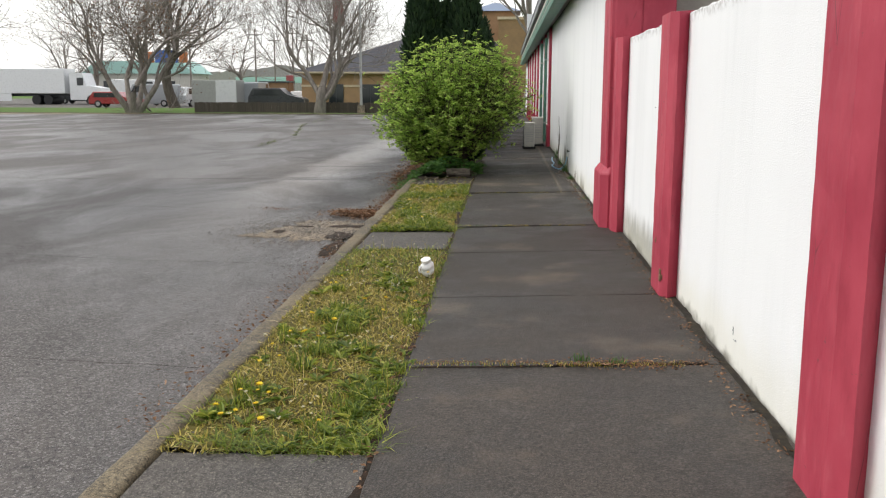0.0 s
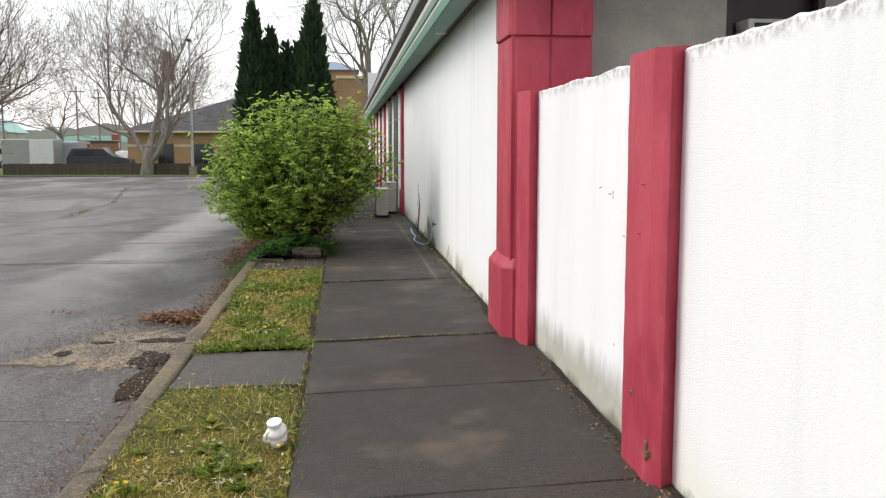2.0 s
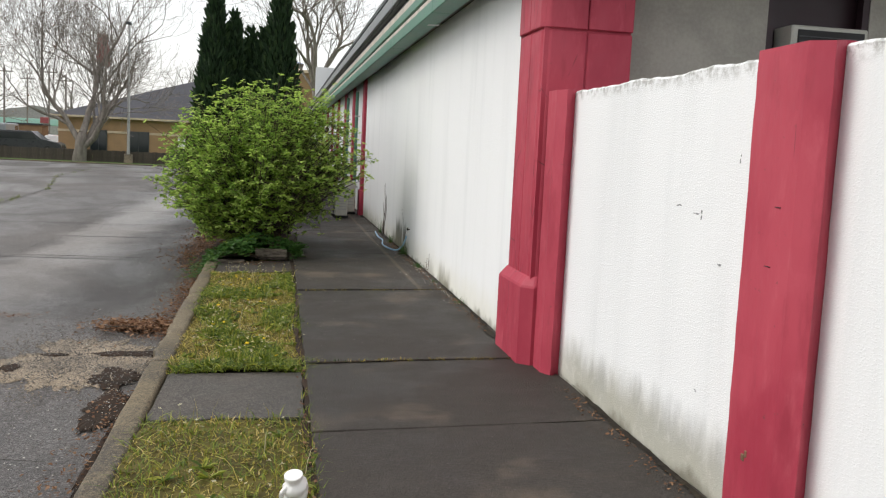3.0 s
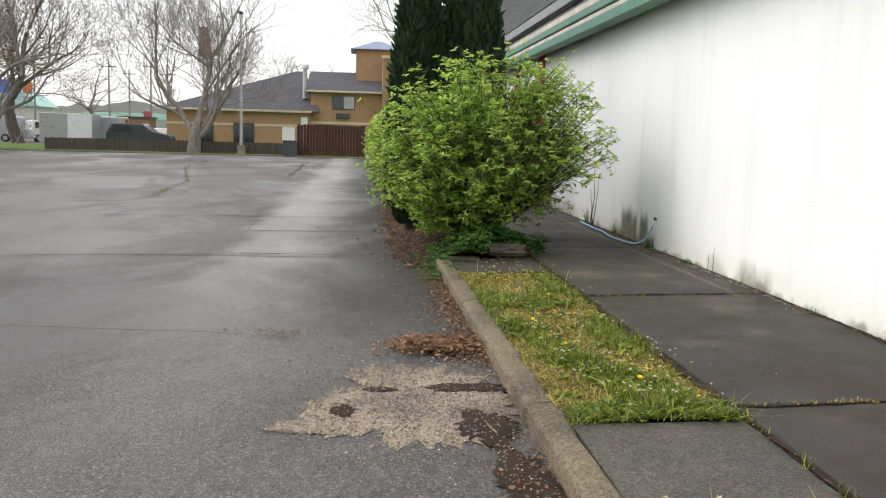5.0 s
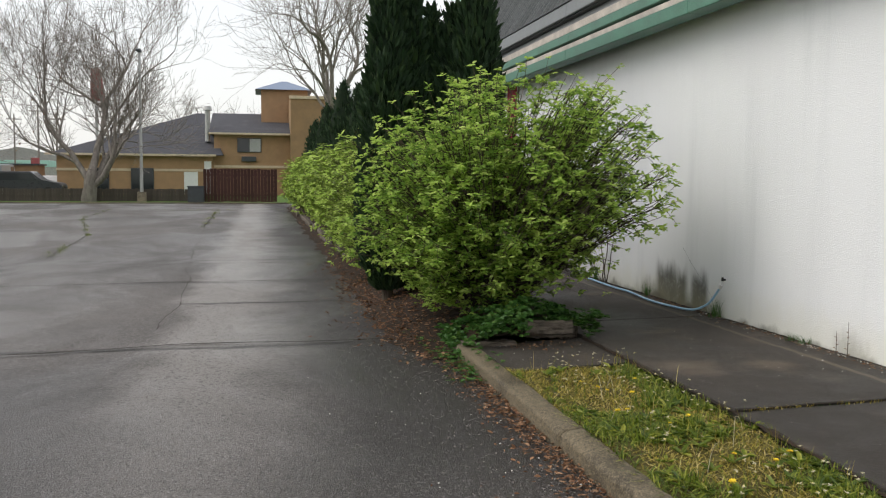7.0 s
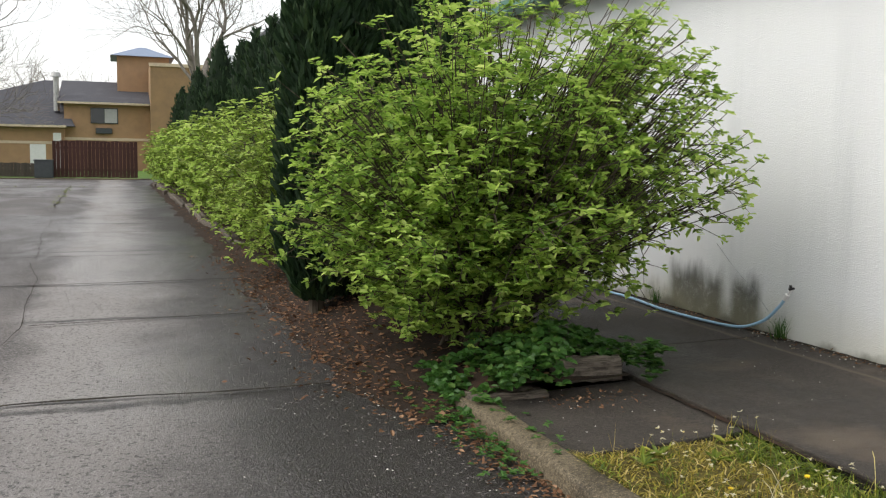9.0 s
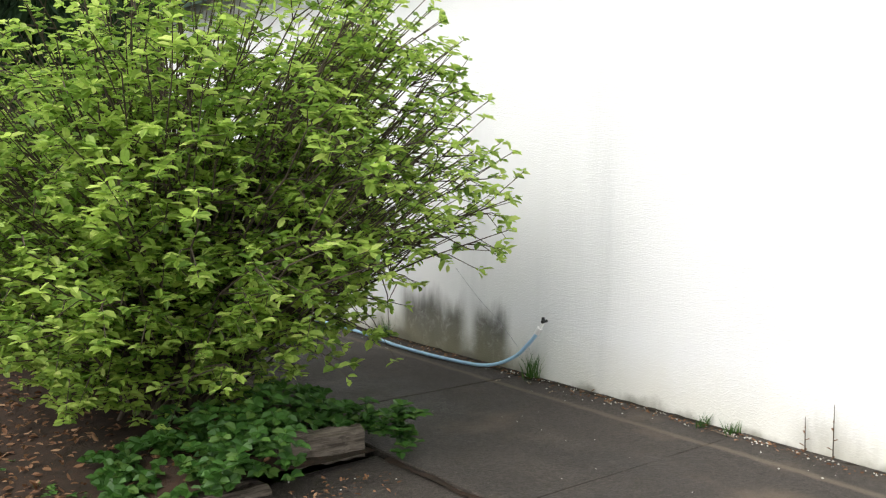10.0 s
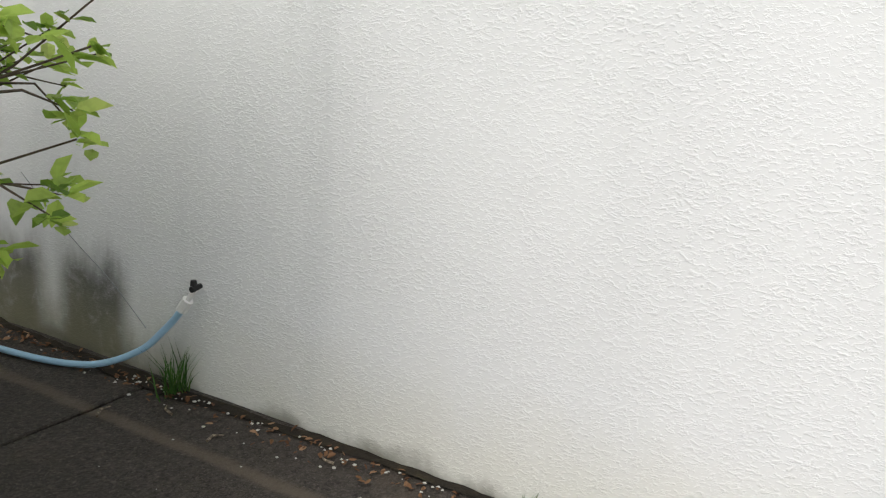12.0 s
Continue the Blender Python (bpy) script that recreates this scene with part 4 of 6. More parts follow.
def bare_tree(name, x, y, z, height, trunks, spread, material, label, seed, trunk_r=0.3, levels=5, buds=0, low=0.25, bud_mat=None, stem=0.34, tilt=(0.3, 0.9), rise=0.015, limb=0.0):
    """A leafless tree: trunk or trunks, limbs and twigs that fork; optional clumps of early leaf."""
    r = np.random.default_rng(seed)
    tree = tagged(base_of(name, x, y, z), label, "tree")
    stems_, wood, fine, lv = Tubes(9), Tubes(6), Tubes(3), Leaves()

    def grow(p, d, length, rad, level):
        n = 6 if level < 3 else 4
        path, q = [p], p
        for i in range(n):
            d = unit(d + r.normal(0, 0.14, 3) + np.array((0, 0, 0.05 if level == 0 else rise)))
            q = q + d * length / n
            path.append(q)
        end = max(rad * 0.58, 0.009)
        radii = np.linspace(rad, end, n + 1)
        (stems_ if level == 0 else wood if level < 3 else fine).add(path, radii)
        if level >= levels:
            for k in range(buds):
                b = path[r.integers(2, n + 1)] + r.normal(0, 0.15, 3)
                lv.add(b, unit(r.normal(0, 1, 3)), unit(r.normal(0, 1, 3)), 0.13, 0.09)
            return
        kids = 4 if level < 3 else 3
        for k in range(kids):
            u = 1.0 if k == 0 else r.uniform(low if level == 0 else 0.25, 0.95)
            i = min(n, int(round(u * n)))
            turn = unit(np.cross(d, r.normal(0, 1, 3)))
            ang = r.uniform(0.15, 0.35) if k == 0 else r.uniform(0.5, 1.0) * spread
            nd = unit(d * math.cos(ang) + turn * math.sin(ang) + np.array((0, 0, 0.06 + rise * 1.5)))
            grow(path[i], nd, (limb if limb and level == 0 else length) * r.uniform(0.6, 0.88), radii[i] * (0.88 if k == 0 else r.uniform(0.5, 0.7)), level + 1)

    for k in range(trunks):
        a = 2 * math.pi * (k + r.uniform(-0.2, 0.2)) / max(1, trunks)
        lean = 0.0 if trunks == 1 else r.uniform(*tilt)
        d = unit(np.array((math.cos(a) * lean, math.sin(a) * lean, 1.0)))
        grow(np.array((math.cos(a), math.sin(a), 0)) * (0.0 if trunks == 1 else trunk_r * 0.7) + np.array((0, 0, -0.15)), d, height * stem, trunk_r * (1 if trunks == 1 else 0.62), 0)
    if trunks > 1:
        part("stump", rod(bmesh.new(), (0, 0, -0.2), (0, 0, 0.7), trunk_r * 1.7, trunk_r * 1.05, 12), material, tree, smooth=True)
    soup("trunk", stems_.v, stems_.f, material, tree, True)
    tagged(soup("limb", wood.v, wood.f, material, tree, True), kind="stuff")
    tagged(soup("twig", fine.v, fine.f, material, tree), kind="stuff")
    if buds:
        tagged(soup("tip_leaves", lv.v, lv.f, bud_mat or M_LITTER, tree), kind="stuff")
    return tree


# raised bed beside the pavement
def bed_height(x, y):
    """Soil that falls from the bed down to the lot."""
    u = min(1, max(0, (x + 2.25) / 0.75))
    u = u * u * (3 - 2 * u)
    w = min(1, max(0, (y - 15.6) / 0.9)) if x < -1.5 else 1.0
    return -0.16 + 0.21 * u * (0.35 + 0.65 * w) - 0.02 * (1 - w) + 0.03 * noise.fractal(Vector((x * 1.5, y * 1.5, 8)), 1.0, 2.0, 3)


v, f = sheet(-2.25, -0.60, 15.62, 54, 0, 0.15, 0)
bed = tagged(soup("planting_bed", [(x, y, bed_height(x, y)) for x, y, z in v], f, M_SOIL, smooth=True), "raised bed of dark leafy soil", "ground", kind="structure")
shrub("shrub", -1.10, 16.82, 0.06, 1.45, 1.66, 2.50, 430, 8, 13, M_BUSH, "large spreading shrub with fresh yellow-green spring leaves", 11,
      airy=lambda e: e[0] > 0.25 and e[1] < 1.0 and e[2] < 1.95, size=0.052, inner=250)
HEDGE = ((-1.45, 21.4, 0.95, 2.05), (-1.4, 23.3, 0.95, 2.15), (-1.4, 25.3, 0.95, 2.2), (-1.35, 27.6, 1.0, 2.25), (-1.35, 30.0, 1.0, 2.3), (-1.25, 32.6, 1.05, 2.3), (-1.3, 35.4, 1.05, 2.3), (-1.25, 38.4, 1.1, 2.35),
         (-1.3, 41.6, 1.1, 2.35), (-1.3, 45.0, 1.1, 2.4), (-1.3, 48.6, 1.15, 2.4), (-1.3, 52, 1.15, 2.4))
for i, (x, y, w, h) in enumerate(HEDGE):
    near = y < 27
    tagged(shrub("hedge_shrub", x, y, 0.03, w, 1.35, h, 150 if near else 90, 5, 11, M_HEDGE, "pale yellow-green hedge shrub in a row above old timbers", 30 + i, size=0.065 if near else 0.10, inner=250),
           group="hedge shrubs along the bed")
CONIFERS = ((-1.84, 18.8, 0.70, 4.2), (-1.54, 19.0, 0.70, 3.75), (-1.27, 19.1, 0.6, 3.5), (-1.06, 18.95, 0.6, 3.5), (-0.80, 18.75, 0.80, 4.35), (-1.0, 20.7, 0.95, 3.7), (-1.0, 22.4, 0.95, 3.7),
            (-0.95, 23.9, 0.95, 3.7), (-0.9, 25.4, 0.95, 3.7), (-0.9, 26.9, 0.9, 3.75), (-0.9, 28.9, 0.95, 3.8), (-0.9, 30.9, 1.0, 3.8), (-0.9, 35.3, 1.4, 4.35), (-0.9, 42.1, 1.5, 4.2), (-0.85, 50.5, 1.5, 4.1))
for i, (x, y, w, h) in enumerate(CONIFERS):
    tagged(conifer("arborvitae", x, y, 0.0, w, h, 60 + i, 4200 if y < 20 else 2000), group="row of arborvitae in the bed")

bare_tree("sycamore", -12.9, 62.3, -0.1, 13, 1, 0.85, M_BARK, "bare spreading grey tree with a short trunk beside the far fence", 9, 0.46, 7, low=0.5, stem=0.15, rise=0.03, limb=5.3)
bare_tree("maple", -26.0, 62.0, -0.1, 19.0, 5, 0.95, M_BARK, "broad many-stemmed tree with early buds on the verge", 8, 0.36, 5, buds=1, stem=0.24)
bare_tree("oak", -29.3, 79.0, -0.1, 26, 1, 0.75, M_OAK, "tall dark straight-trunked tree with early buds", 14, 0.5, 6, buds=1, low=0.6, stem=0.2, rise=0.05)
bare_tree("ash", -42.0, 66.0, -0.1, 20, 3, 0.9, M_BARK, "bare tree with early buds beside the verge", 16, 0.45, 5, buds=1, stem=0.26)
bare_tree("locust", 1.6, 76.0, -0.1, 20, 1, 0.9, M_BARK, "tall bare grey tree behind the evergreens", 21, 0.5, 6, low=0.7, stem=0.33, rise=0.02, limb=6.6)
for i, (x, y, h) in enumerate(((-8.5, 120, 17), (-3.0, 126, 16), (-14.0, 130, 15), (-55, 120, 17), (-70, 140, 20), (-44, 150, 18), (-34, 160, 18), (12, 118, 18))):
    tagged(bare_tree("distant_tree", x, y, -0.2, h, 1, 0.9, M_BARK, "bare tree beyond the roofs", 40 + i, 0.35, 4, stem=0.28), group="bare trees beyond the roofs")

# ---- far side: fence, lamp, tan building ----
verge = tagged(link("verge", boxed(-120, -1.8, 60, 77, -0.4, -0.10, 0.03), M_GRASS_FAR), "grassy verge with a worn kerb beyond the lot", "verge", kind="structure")
part("kerb_edge", boxed(-70, -1.8, 59.8, 59.995, -0.4, -0.07, 0.03), M_KERB, verge)
fence = tagged(base_of("fence", -14, 63, -0.12), "low dark weathered board fence", "fence")
r = random.Random(4)
picket = boxed(-0.079, 0.079, -0.012, 0.012, -0.05, 0.74, 0.004)
pm = link("board", picket, M_FENCE, fence)
x = -21.9
first = True
while x < -6.7:
    ob = pm if first else new("board", pm.data)
    first = False
    ob.parent = fence
    ob.matrix_basis = pose(x + 14, r.uniform(-0.01, 0.01), r.uniform(-0.03, 0.02), 0, r.uniform(-0.6, 0.6), 0)
    x += 0.162
for z in (0.15, 0.5):
    part("rail", boxed(-7.9, 7.3, 0.02, 0.07, z, z + 0.09), M_FENCE, fence)
gate = tagged(base_of("board_fence", -4.4, 62, -0.1), "tall red-brown board screen fence", "fence")
gm = link("board", boxed(-0.09, 0.09, -0.012, 0.012, 0, 1.9, 0.004), M_GATE, gate)
for i in range(22):
    ob = gm if i == 0 else new("board", gm.data)
    ob.parent = gate
    ob.matrix_basis = pose(-2.1 + i * 0.19, r.uniform(-0.012, 0.012), r.uniform(-0.02, 0.03))
for z in (0.35, 1.5):
    part("rail", boxed(-2.15, 1.95, 0.02, 0.08, z, z + 0.1), M_GATE, gate)

bin_ = tagged(base_of("utility_box", -6.95, 61.4, -0.1), "dark grey metal utility box beside the board fence", "utility box")
part("body", boxed(-0.45, 0.43, -0.35, 0.35, 0.0, 0.86, 0.02), M_DARKTRIM, bin_)
part("lid", boxed(-0.48, 0.46, -0.38, 0.38, 0.862, 0.92, 0.015), M_DARKTRIM, bin_)

lamp = tagged(base_of("street_lamp", -10.05, 62.5, -0.1), "tall thin galvanised lamp pole with a small head", "street lamp")
part("pole", rod(bmesh.new(), (0, 0, 0), (0, 0, 8.45), 0.10, 0.06, 12), M_STEEL, lamp)
part("base", rod(bmesh.new(), (0, 0, -0.05), (0, 0, 0.55), 0.28, 0.25, 14), M_PATCH, lamp, "concrete footing")
part("head", boxed(-0.14, 0.14, -0.5, 0.12, 8.45, 8.6, 0.03), M_DARKTRIM, lamp, "flat dark lamp head")

house = tagged(base_of("motel_building", -9, 86, 0), "tan stucco motel with grey hip roofs and a tower", "building")


def hp(name, bm, mat, parent=house, label=""):
    ob = part(name, bm, mat, parent, label)
    ob.matrix_parent_inverse = house.matrix_basis.inverted() if parent is house else Matrix()
    return ob


hp("wall", boxed(-19.5, -7.2, 86, 100, -0.3, 3.1), M_TAN)
hp("wall", boxed(-7.2, -0.9, 86.6, 100, -0.3, 4.95), M_TAN)
hp("wall", boxed(-0.9, 12, 85, 100, -0.3, 8.0), M_BROWNBRICK)
hp("tower", boxed(-3.3, 0.75, 90, 95, 4.5, 9.0), M_TAN, label="square tan tower")


def hip(x0, x1, y0, y1, z0, rx0, rx1, ry, z1):
    bm = bmesh.new()
    a, b, c, d = (bm.verts.new(p) for p in ((x0, y0, z0), (x1, y0, z0), (x1, y1, z0), (x0, y1, z0)))
    e, g = bm.verts.new((rx0, ry, z1)), bm.verts.new((rx1, ry, z1))
    for q in ((a, b, g, e), (b, c, g), (c, d, e, g), (d, a, e), (d, c, b, a)):
        bm.faces.new(q)
    return bm


hp("roof", hip(-20.2, -6.4, 85.4, 100, 3.1, -9.0, -8.2, 93, 7.0), M_SLATE)
hp("roof", hip(-7.6, 2, 86.0, 100, 4.95, -7.6, 1, 93, 7.05), M_SLATE)
hp("roof", hip(-3.8, 1.2, 89.5, 95.5, 9.0, -1.5, -1.0, 92.5, 10.0), M_BLUEROOF, label="blue metal hip roof of the tower")
hp("gutter", boxed(-20.25, -7.0, 85.3, 85.42, 3.0, 3.16), M_TANLIGHT)
hp("gutter", boxed(-7.6, -0.95, 85.9, 86.02, 4.85, 5.0), M_TANLIGHT)
hp("parapet", boxed(-1.0, 12.1, 84.9, 85.2, 7.85, 8.1), M_TANLIGHT)
hp("band", boxed(-19.55, -7.6, 85.93, 85.998, 1.75, 1.95), M_TANLIGHT)
hp("band", boxed(-7.2, -0.95, 86.53, 86.598, 2.1, 2.3), M_TANLIGHT)
for x0, x1, z0, z1, y in ((-16.9, -15.5, 0.1, 2.0, 85.9), (-13.8, -12.0, 0.1, 2.0, 85.9), (-5.3, -3.3, 3.4, 4.6, 86.5)):
    w = base_of("window", 0, 0, 0)
    w.parent = house
    w.matrix_parent_inverse = house.matrix_basis.inverted()
    fr = boxed(x0, x1, y, y + 0.094, z0, z1)
    part("frame", fr, M_DARKTRIM, w)
    mid = (x0 + x1) / 2
    part("pane", boxed(x0 + 0.07, mid - 0.03, y - 0.01, y - 0.004, z0 + 0.07, z1 - 0.07), M_GLASS, w)
    part("pane", boxed(mid + 0.03, x1 - 0.07, y - 0.01, y - 0.004, z0 + 0.07, z1 - 0.07), M_GLASS if z0 < 3 else M_STEEL, w)
hp("cooler", boxed(-4.95, -3.75, 86.3, 86.597, 2.62, 3.05, 0.03), M_DARKTRIM, label="dark wall air unit")
hp("door", boxed(-9.6, -8.5, 85.9, 85.997, -0.1, 1.72), M_WHITE, label="white plank door")
hp("drainpipe", boxed(-7.95, -7.4, 85.7, 85.99, -0.2, 2.6), M_WHITE)
hp("vent_pipe", rod(bmesh.new(), (-7.75, 87.5, 4.3), (-7.75, 87.5, 6.9), 0.22, 0.2, 12), M_STEEL)
hp("vent_cap", rod(bmesh.new(), (-7.75, 87.5, 6.9), (-7.75, 87.5, 7.25), 0.4, 0.3, 12), M_STEEL)


# ---- timbers of the bed ----
def timber(x, y, z, length, turn, seed, w=0.17, h=0.18, label="split grey weathered timber edging the bed"):
    r = random.Random(seed)
    bm = bmesh.new()
    n = 9
    rings = []
    for i in range(n + 1):
        px = -length / 2 + length * i / n
        rings.append([bm.verts.new((px, sy * (w / 2 - c) + r.uniform(-0.01, 0.01), sz + r.uniform(-0.012, 0.008)))
                      for sy, c, sz in ((-1, 0, 0), (1, 0, 0), (1, 0, h * 0.8), (1, 0.03, h), (0, 0, h - 0.012 * r.random()), (-1, 0.03, h), (-1, 0, h * 0.8))])
    k = 7
    for a, b in zip(rings, rings[1:]):
        for j in range(k):
            bm.faces.new((a[j], a[(j + 1) % k], b[(j + 1) % k], b[j]))
    bm.faces.new(rings[0])
    bm.faces.new(rings[-1])
    ob = tagged(link("timber", bm, M_TIMBER), label, "timber", "timbers edging the bed")
    ob.matrix_basis = pose(x, y, z, r.uniform(-4, 4), r.uniform(-1, 1), turn)
    return ob


timber(-0.825, 15.765, 0.005, 0.42, -8, 1, w=0.12, h=0.145, label="short broken grey timber at the head of the bed")
timber(-1.40, 15.66, -0.09, 0.46, -2, 2, h=0.10, label="rotten low timber half under green weeds")
timber(-0.57, 17.0, -0.02, 2.3, 88, 3, h=0.13, label="dark mossy timber along the pavement")
for i in range(12):
    timber(-1.60 if i == 0 else -1.76 - 0.014 * i + 0.03 * math.sin(i * 2.1), 23.75 + 2.48 * i, -0.15, 2.42, 98 if i == 0 else 90 + random.Random(i).uniform(-2.5, 2.5), 10 + i, h=0.18)


# ---- grass strips ----
M_SEED = foliage("seed_head", (0.50, 0.46, 0.30), (0.62, 0.58, 0.42), (0.70, 0.60, 0.20), 0.3, 0.8)


def grass(a, b, seed):
    r = np.random.default_rng(seed)
    dry, green = Leaves(), Leaves()

    def ground(x, y):
        return -0.03 + 0.035 * noise.fractal(Vector((x * 0.9, y * 0.9, 3.1)), 1.0, 2.0, 3)

    area = (b - a) * 0.86
    for k in range(int(area * 4600)):
        y = r.uniform(a - 0.05, b + 0.04)
        x = r.uniform(-1.46 + kerb_drift(y), -0.50)
        lush = noise.noise(Vector((x * 2.4, y * 1.5, seed * 3.0))) + 0.5 * noise.noise(Vector((x * 9, y * 8, seed))) + 0.4 * max(0, 1 - abs(y - a) / 0.45) + 0.25 * max(0, (x + 0.85) / 0.3) + (0.12 if seed == 2 else 0.0)
        if seed == 1 and y > 7.2:
            lush -= 0.12
            if r.random() < 0.45:
                continue
            if r.random() < 0.4:
                lush = 0.4
        if seed == 2 and y > 13.7:
            lush -= 0.35 * min(1, (y - 13.7) / 0.5)
        h = r.uniform(0.010, 0.034)
        tgt = dry
        if lush > (0.36 if seed == 1 else 0.26):
            h, tgt = r.uniform(0.02, 0.045 + 0.035 * min(1, lush)), green
        elif r.random() < 0.12:
            tgt = green
        lean = r.normal(0, 0.95, 2)
        way = np.array((lean[0] * h, lean[1] * h, h))
        bend = np.array((lean[0] * h * 0.5, lean[1] * h * 0.5, -0.15 * h))
        tgt.blade(np.array((x, y, ground(x, y) - 0.004)), way, r.uniform(0.004, 0.010), bend)
    heads, stalks = Leaves(), Tubes(4)
    for k in range(12 if seed == 2 else 8):
        x, y = r.uniform(-1.34, -0.56), r.uniform(a + 0.1, min(b, 13.9))
        w, h = r.uniform(0, 6.28), r.uniform(0.08, 0.18)
        o = np.array((math.cos(w), math.sin(w), 0)) * r.uniform(0.03, 0.14)
        foot = np.array((x, y, ground(x, y)))
        stalks.add([foot, foot + o * 0.25 + np.array((0, 0, h * 0.55)), foot + o * 0.6 + np.array((0, 0, h * 0.9)), foot + o + np.array((0, 0, h))], (0.002, 0.0018, 0.0015, 0.001))
    tagged(soup("dry_stalks", stalks.v, stalks.f, M_SEED), "pale dry bent stalks standing in the grass", "grass", kind="stuff")
    for k in range(int(area * 80)):
        x, y = r.uniform(-1.36, -0.56), r.uniform(a, b)
        h = r.uniform(0.06, 0.16)
        dry.blade(np.array((x, y, ground(x, y))), np.array((r.normal(0, 0.02), r.normal(0, 0.02), h)), 0.003, np.array((r.normal(0, 0.02), 0, 0.01)))
    for k in range(int(area * (90 if seed == 2 else 36))):
        x, y = r.uniform(-1.36, -0.54), r.uniform(a, b)
        if noise.noise(Vector((x * 1.7, y * 1.1, seed * 5.0))) < -0.1:
            continue
        h = r.uniform(0.07, 0.17)
        foot = np.array((x, y, ground(x, y)))
        way = np.array((r.normal(0, 0.025), r.normal(0, 0.025), h))
        green.blade(foot, way, 0.0035, way * 0.0)
        for q in range(5):
            w = q * 1.26 + r.uniform(0, 1)
            heads.add(foot + way, np.array((math.cos(w), math.sin(w), r.uniform(-0.2, 1.0))), np.array((0, 0, 1.0)), r.uniform(0.009, 0.017), 0.009, 0.1)
    for k in range(int(area * (42 if seed == 2 else 20))):
        x, y = r.uniform(-1.36, -0.54), r.uniform(a, b)
        if noise.noise(Vector((x * 2.4, y * 1.5, seed * 3.0))) < -0.05 or (seed == 1 and y > 7.1) or y > 13.9:
            continue
        for q in range(34):
            w, h = r.uniform(0, 6.28), r.uniform(0.04, 0.11)
            lean = r.uniform(0.1, 0.8) * h
            o = np.array((math.cos(w) * lean, math.sin(w) * lean, h))
            green.blade(np.array((x + r.normal(0, 0.03), y + r.normal(0, 0.03), ground(x, y))), o, r.uniform(0.004, 0.008), o * np.array((0.4, 0.4, -0.2)))
    tagged(soup("seed_heads", heads.v, heads.f, M_SEED), "pale seed heads on thin stalks above the grass", "grass", kind="stuff")
    for k in range(int(area * 150)):
        x, y = r.uniform(-1.42, -0.54), r.uniform(a, b)
        if noise.noise(Vector((x * 2.4, y * 1.5, seed * 3.0))) < (0.16 if seed == 1 else 0.0) and r.random() < 0.88 or (seed == 1 and y > 7.1 and r.random() < 0.8) or (y > 13.4 and r.random() < 0.9):
            continue
        for q in range(10):
            w = r.uniform(0, 6.28)
            ln = r.uniform(0.035, 0.095)
            green.add(np.array((x, y, ground(x, y) + 0.004)), np.array((math.cos(w), math.sin(w), r.uniform(0.15, 0.7))), np.array((0, 0, 1.0)), ln, ln * 0.30, 0.2)
    tagged(soup("dry_grass", dry.v, dry.f, M_BLADE), "short straw-coloured and mossy grass", "grass", kind="stuff")
    tagged(soup("green_grass", green.v, green.f, M_GREENBLADE), "fresh green tufts of grass and weeds", "grass", kind="stuff")


for i, (a, b) in enumerate(TURFS):
    grass(a, b, i + 1)

# dandelions
dand = tagged(base_of("dandelion", 0, 0, 0), "yellow dandelion in flower in the grass strip", "flower", "dandelions in the grass strip")
part("stem", rod(bmesh.new(), (0, 0, -0.01), (0.012, 0.004, 0.075), 0.002, 0.0018, 6), M_GREENBLADE, dand)
lv = Leaves()
for k in range(22):
    w, t = k * 2.4, 0.15 + 0.75 * (k % 3) / 3
    lv.add(np.array((0.012, 0.004, 0.075)), np.array((math.cos(w), math.sin(w), t)), np.array((0, 0, 1.0)), 0.021, 0.010, 0.1)
soup("flower_head", lv.v, lv.f, M_YELLOW, dand)
r = random.Random(12)
spots = [(r.uniform(-1.33, -0.6), min(13.9, r.uniform(*((3.6, 7.3), (9.8, 14.5))[i % 2]))) for i in range(40)]
spots += [(-1.22 + r.uniform(-0.1, 0.15), 3.95 + r.uniform(-0.15, 0.25)) for _ in range(8)]
for i, (x, y) in enumerate(spots):
    m = pose(x, y, 0.0, r.uniform(-15, 15), r.uniform(-15, 15), r.uniform(0, 360))
    if i == 0:
        dand.matrix_basis = m
    else:
        c = copy_thing(dand, m)
        c.scale = (s_ := r.uniform(0.55, 1.0), s_, s_)

# weeds in the joints and along the foot of the walls
weeds = Leaves()
rw = np.random.default_rng(9)


def tuft(x, y, z, spread, count, h):
    for k in range(count):
        a_ = rw.uniform(0, 6.28)
        hh = h * rw.uniform(0.4, 1.0)
        o = np.array((math.cos(a_), math.sin(a_), 0)) * rw.uniform(0.1, 0.7) * hh
        weeds.blade(np.array((x + rw.normal(0, spread), y + rw.normal(0, spread * 0.4), z)), o + np.array((0, 0, hh)), 0.005, o * 0.4)


for y, x0, x1, n_ in ((4.75, -0.5, 1.15, 60), (4.75, 0.3, 0.9, 60), (9.86, -0.5, 1.0, 40), (13.1, -0.4, 0.6, 26)):
    for k in range(n_):
        tuft(rw.uniform(x0, x1), y + rw.normal(0, 0.012), 0.015, 0.01, 2, 0.035)
for x, y, n_, h in ((0.42, 4.76, 26, 0.07), (0.62, 4.74, 20, 0.05), (1.05, 16.28, 60, 0.22), (1.06, 15.0, 40, 0.09), (1.06, 14.83, 46, 0.09), (1.07, 12.2, 20, 0.08), (1.06, 17.9, 40, 0.18), (1.08, 19.6, 40, 0.3), (1.06, 13.6, 16, 0.07)):
    tuft(x, y, 0.05, 0.025, n_, h)
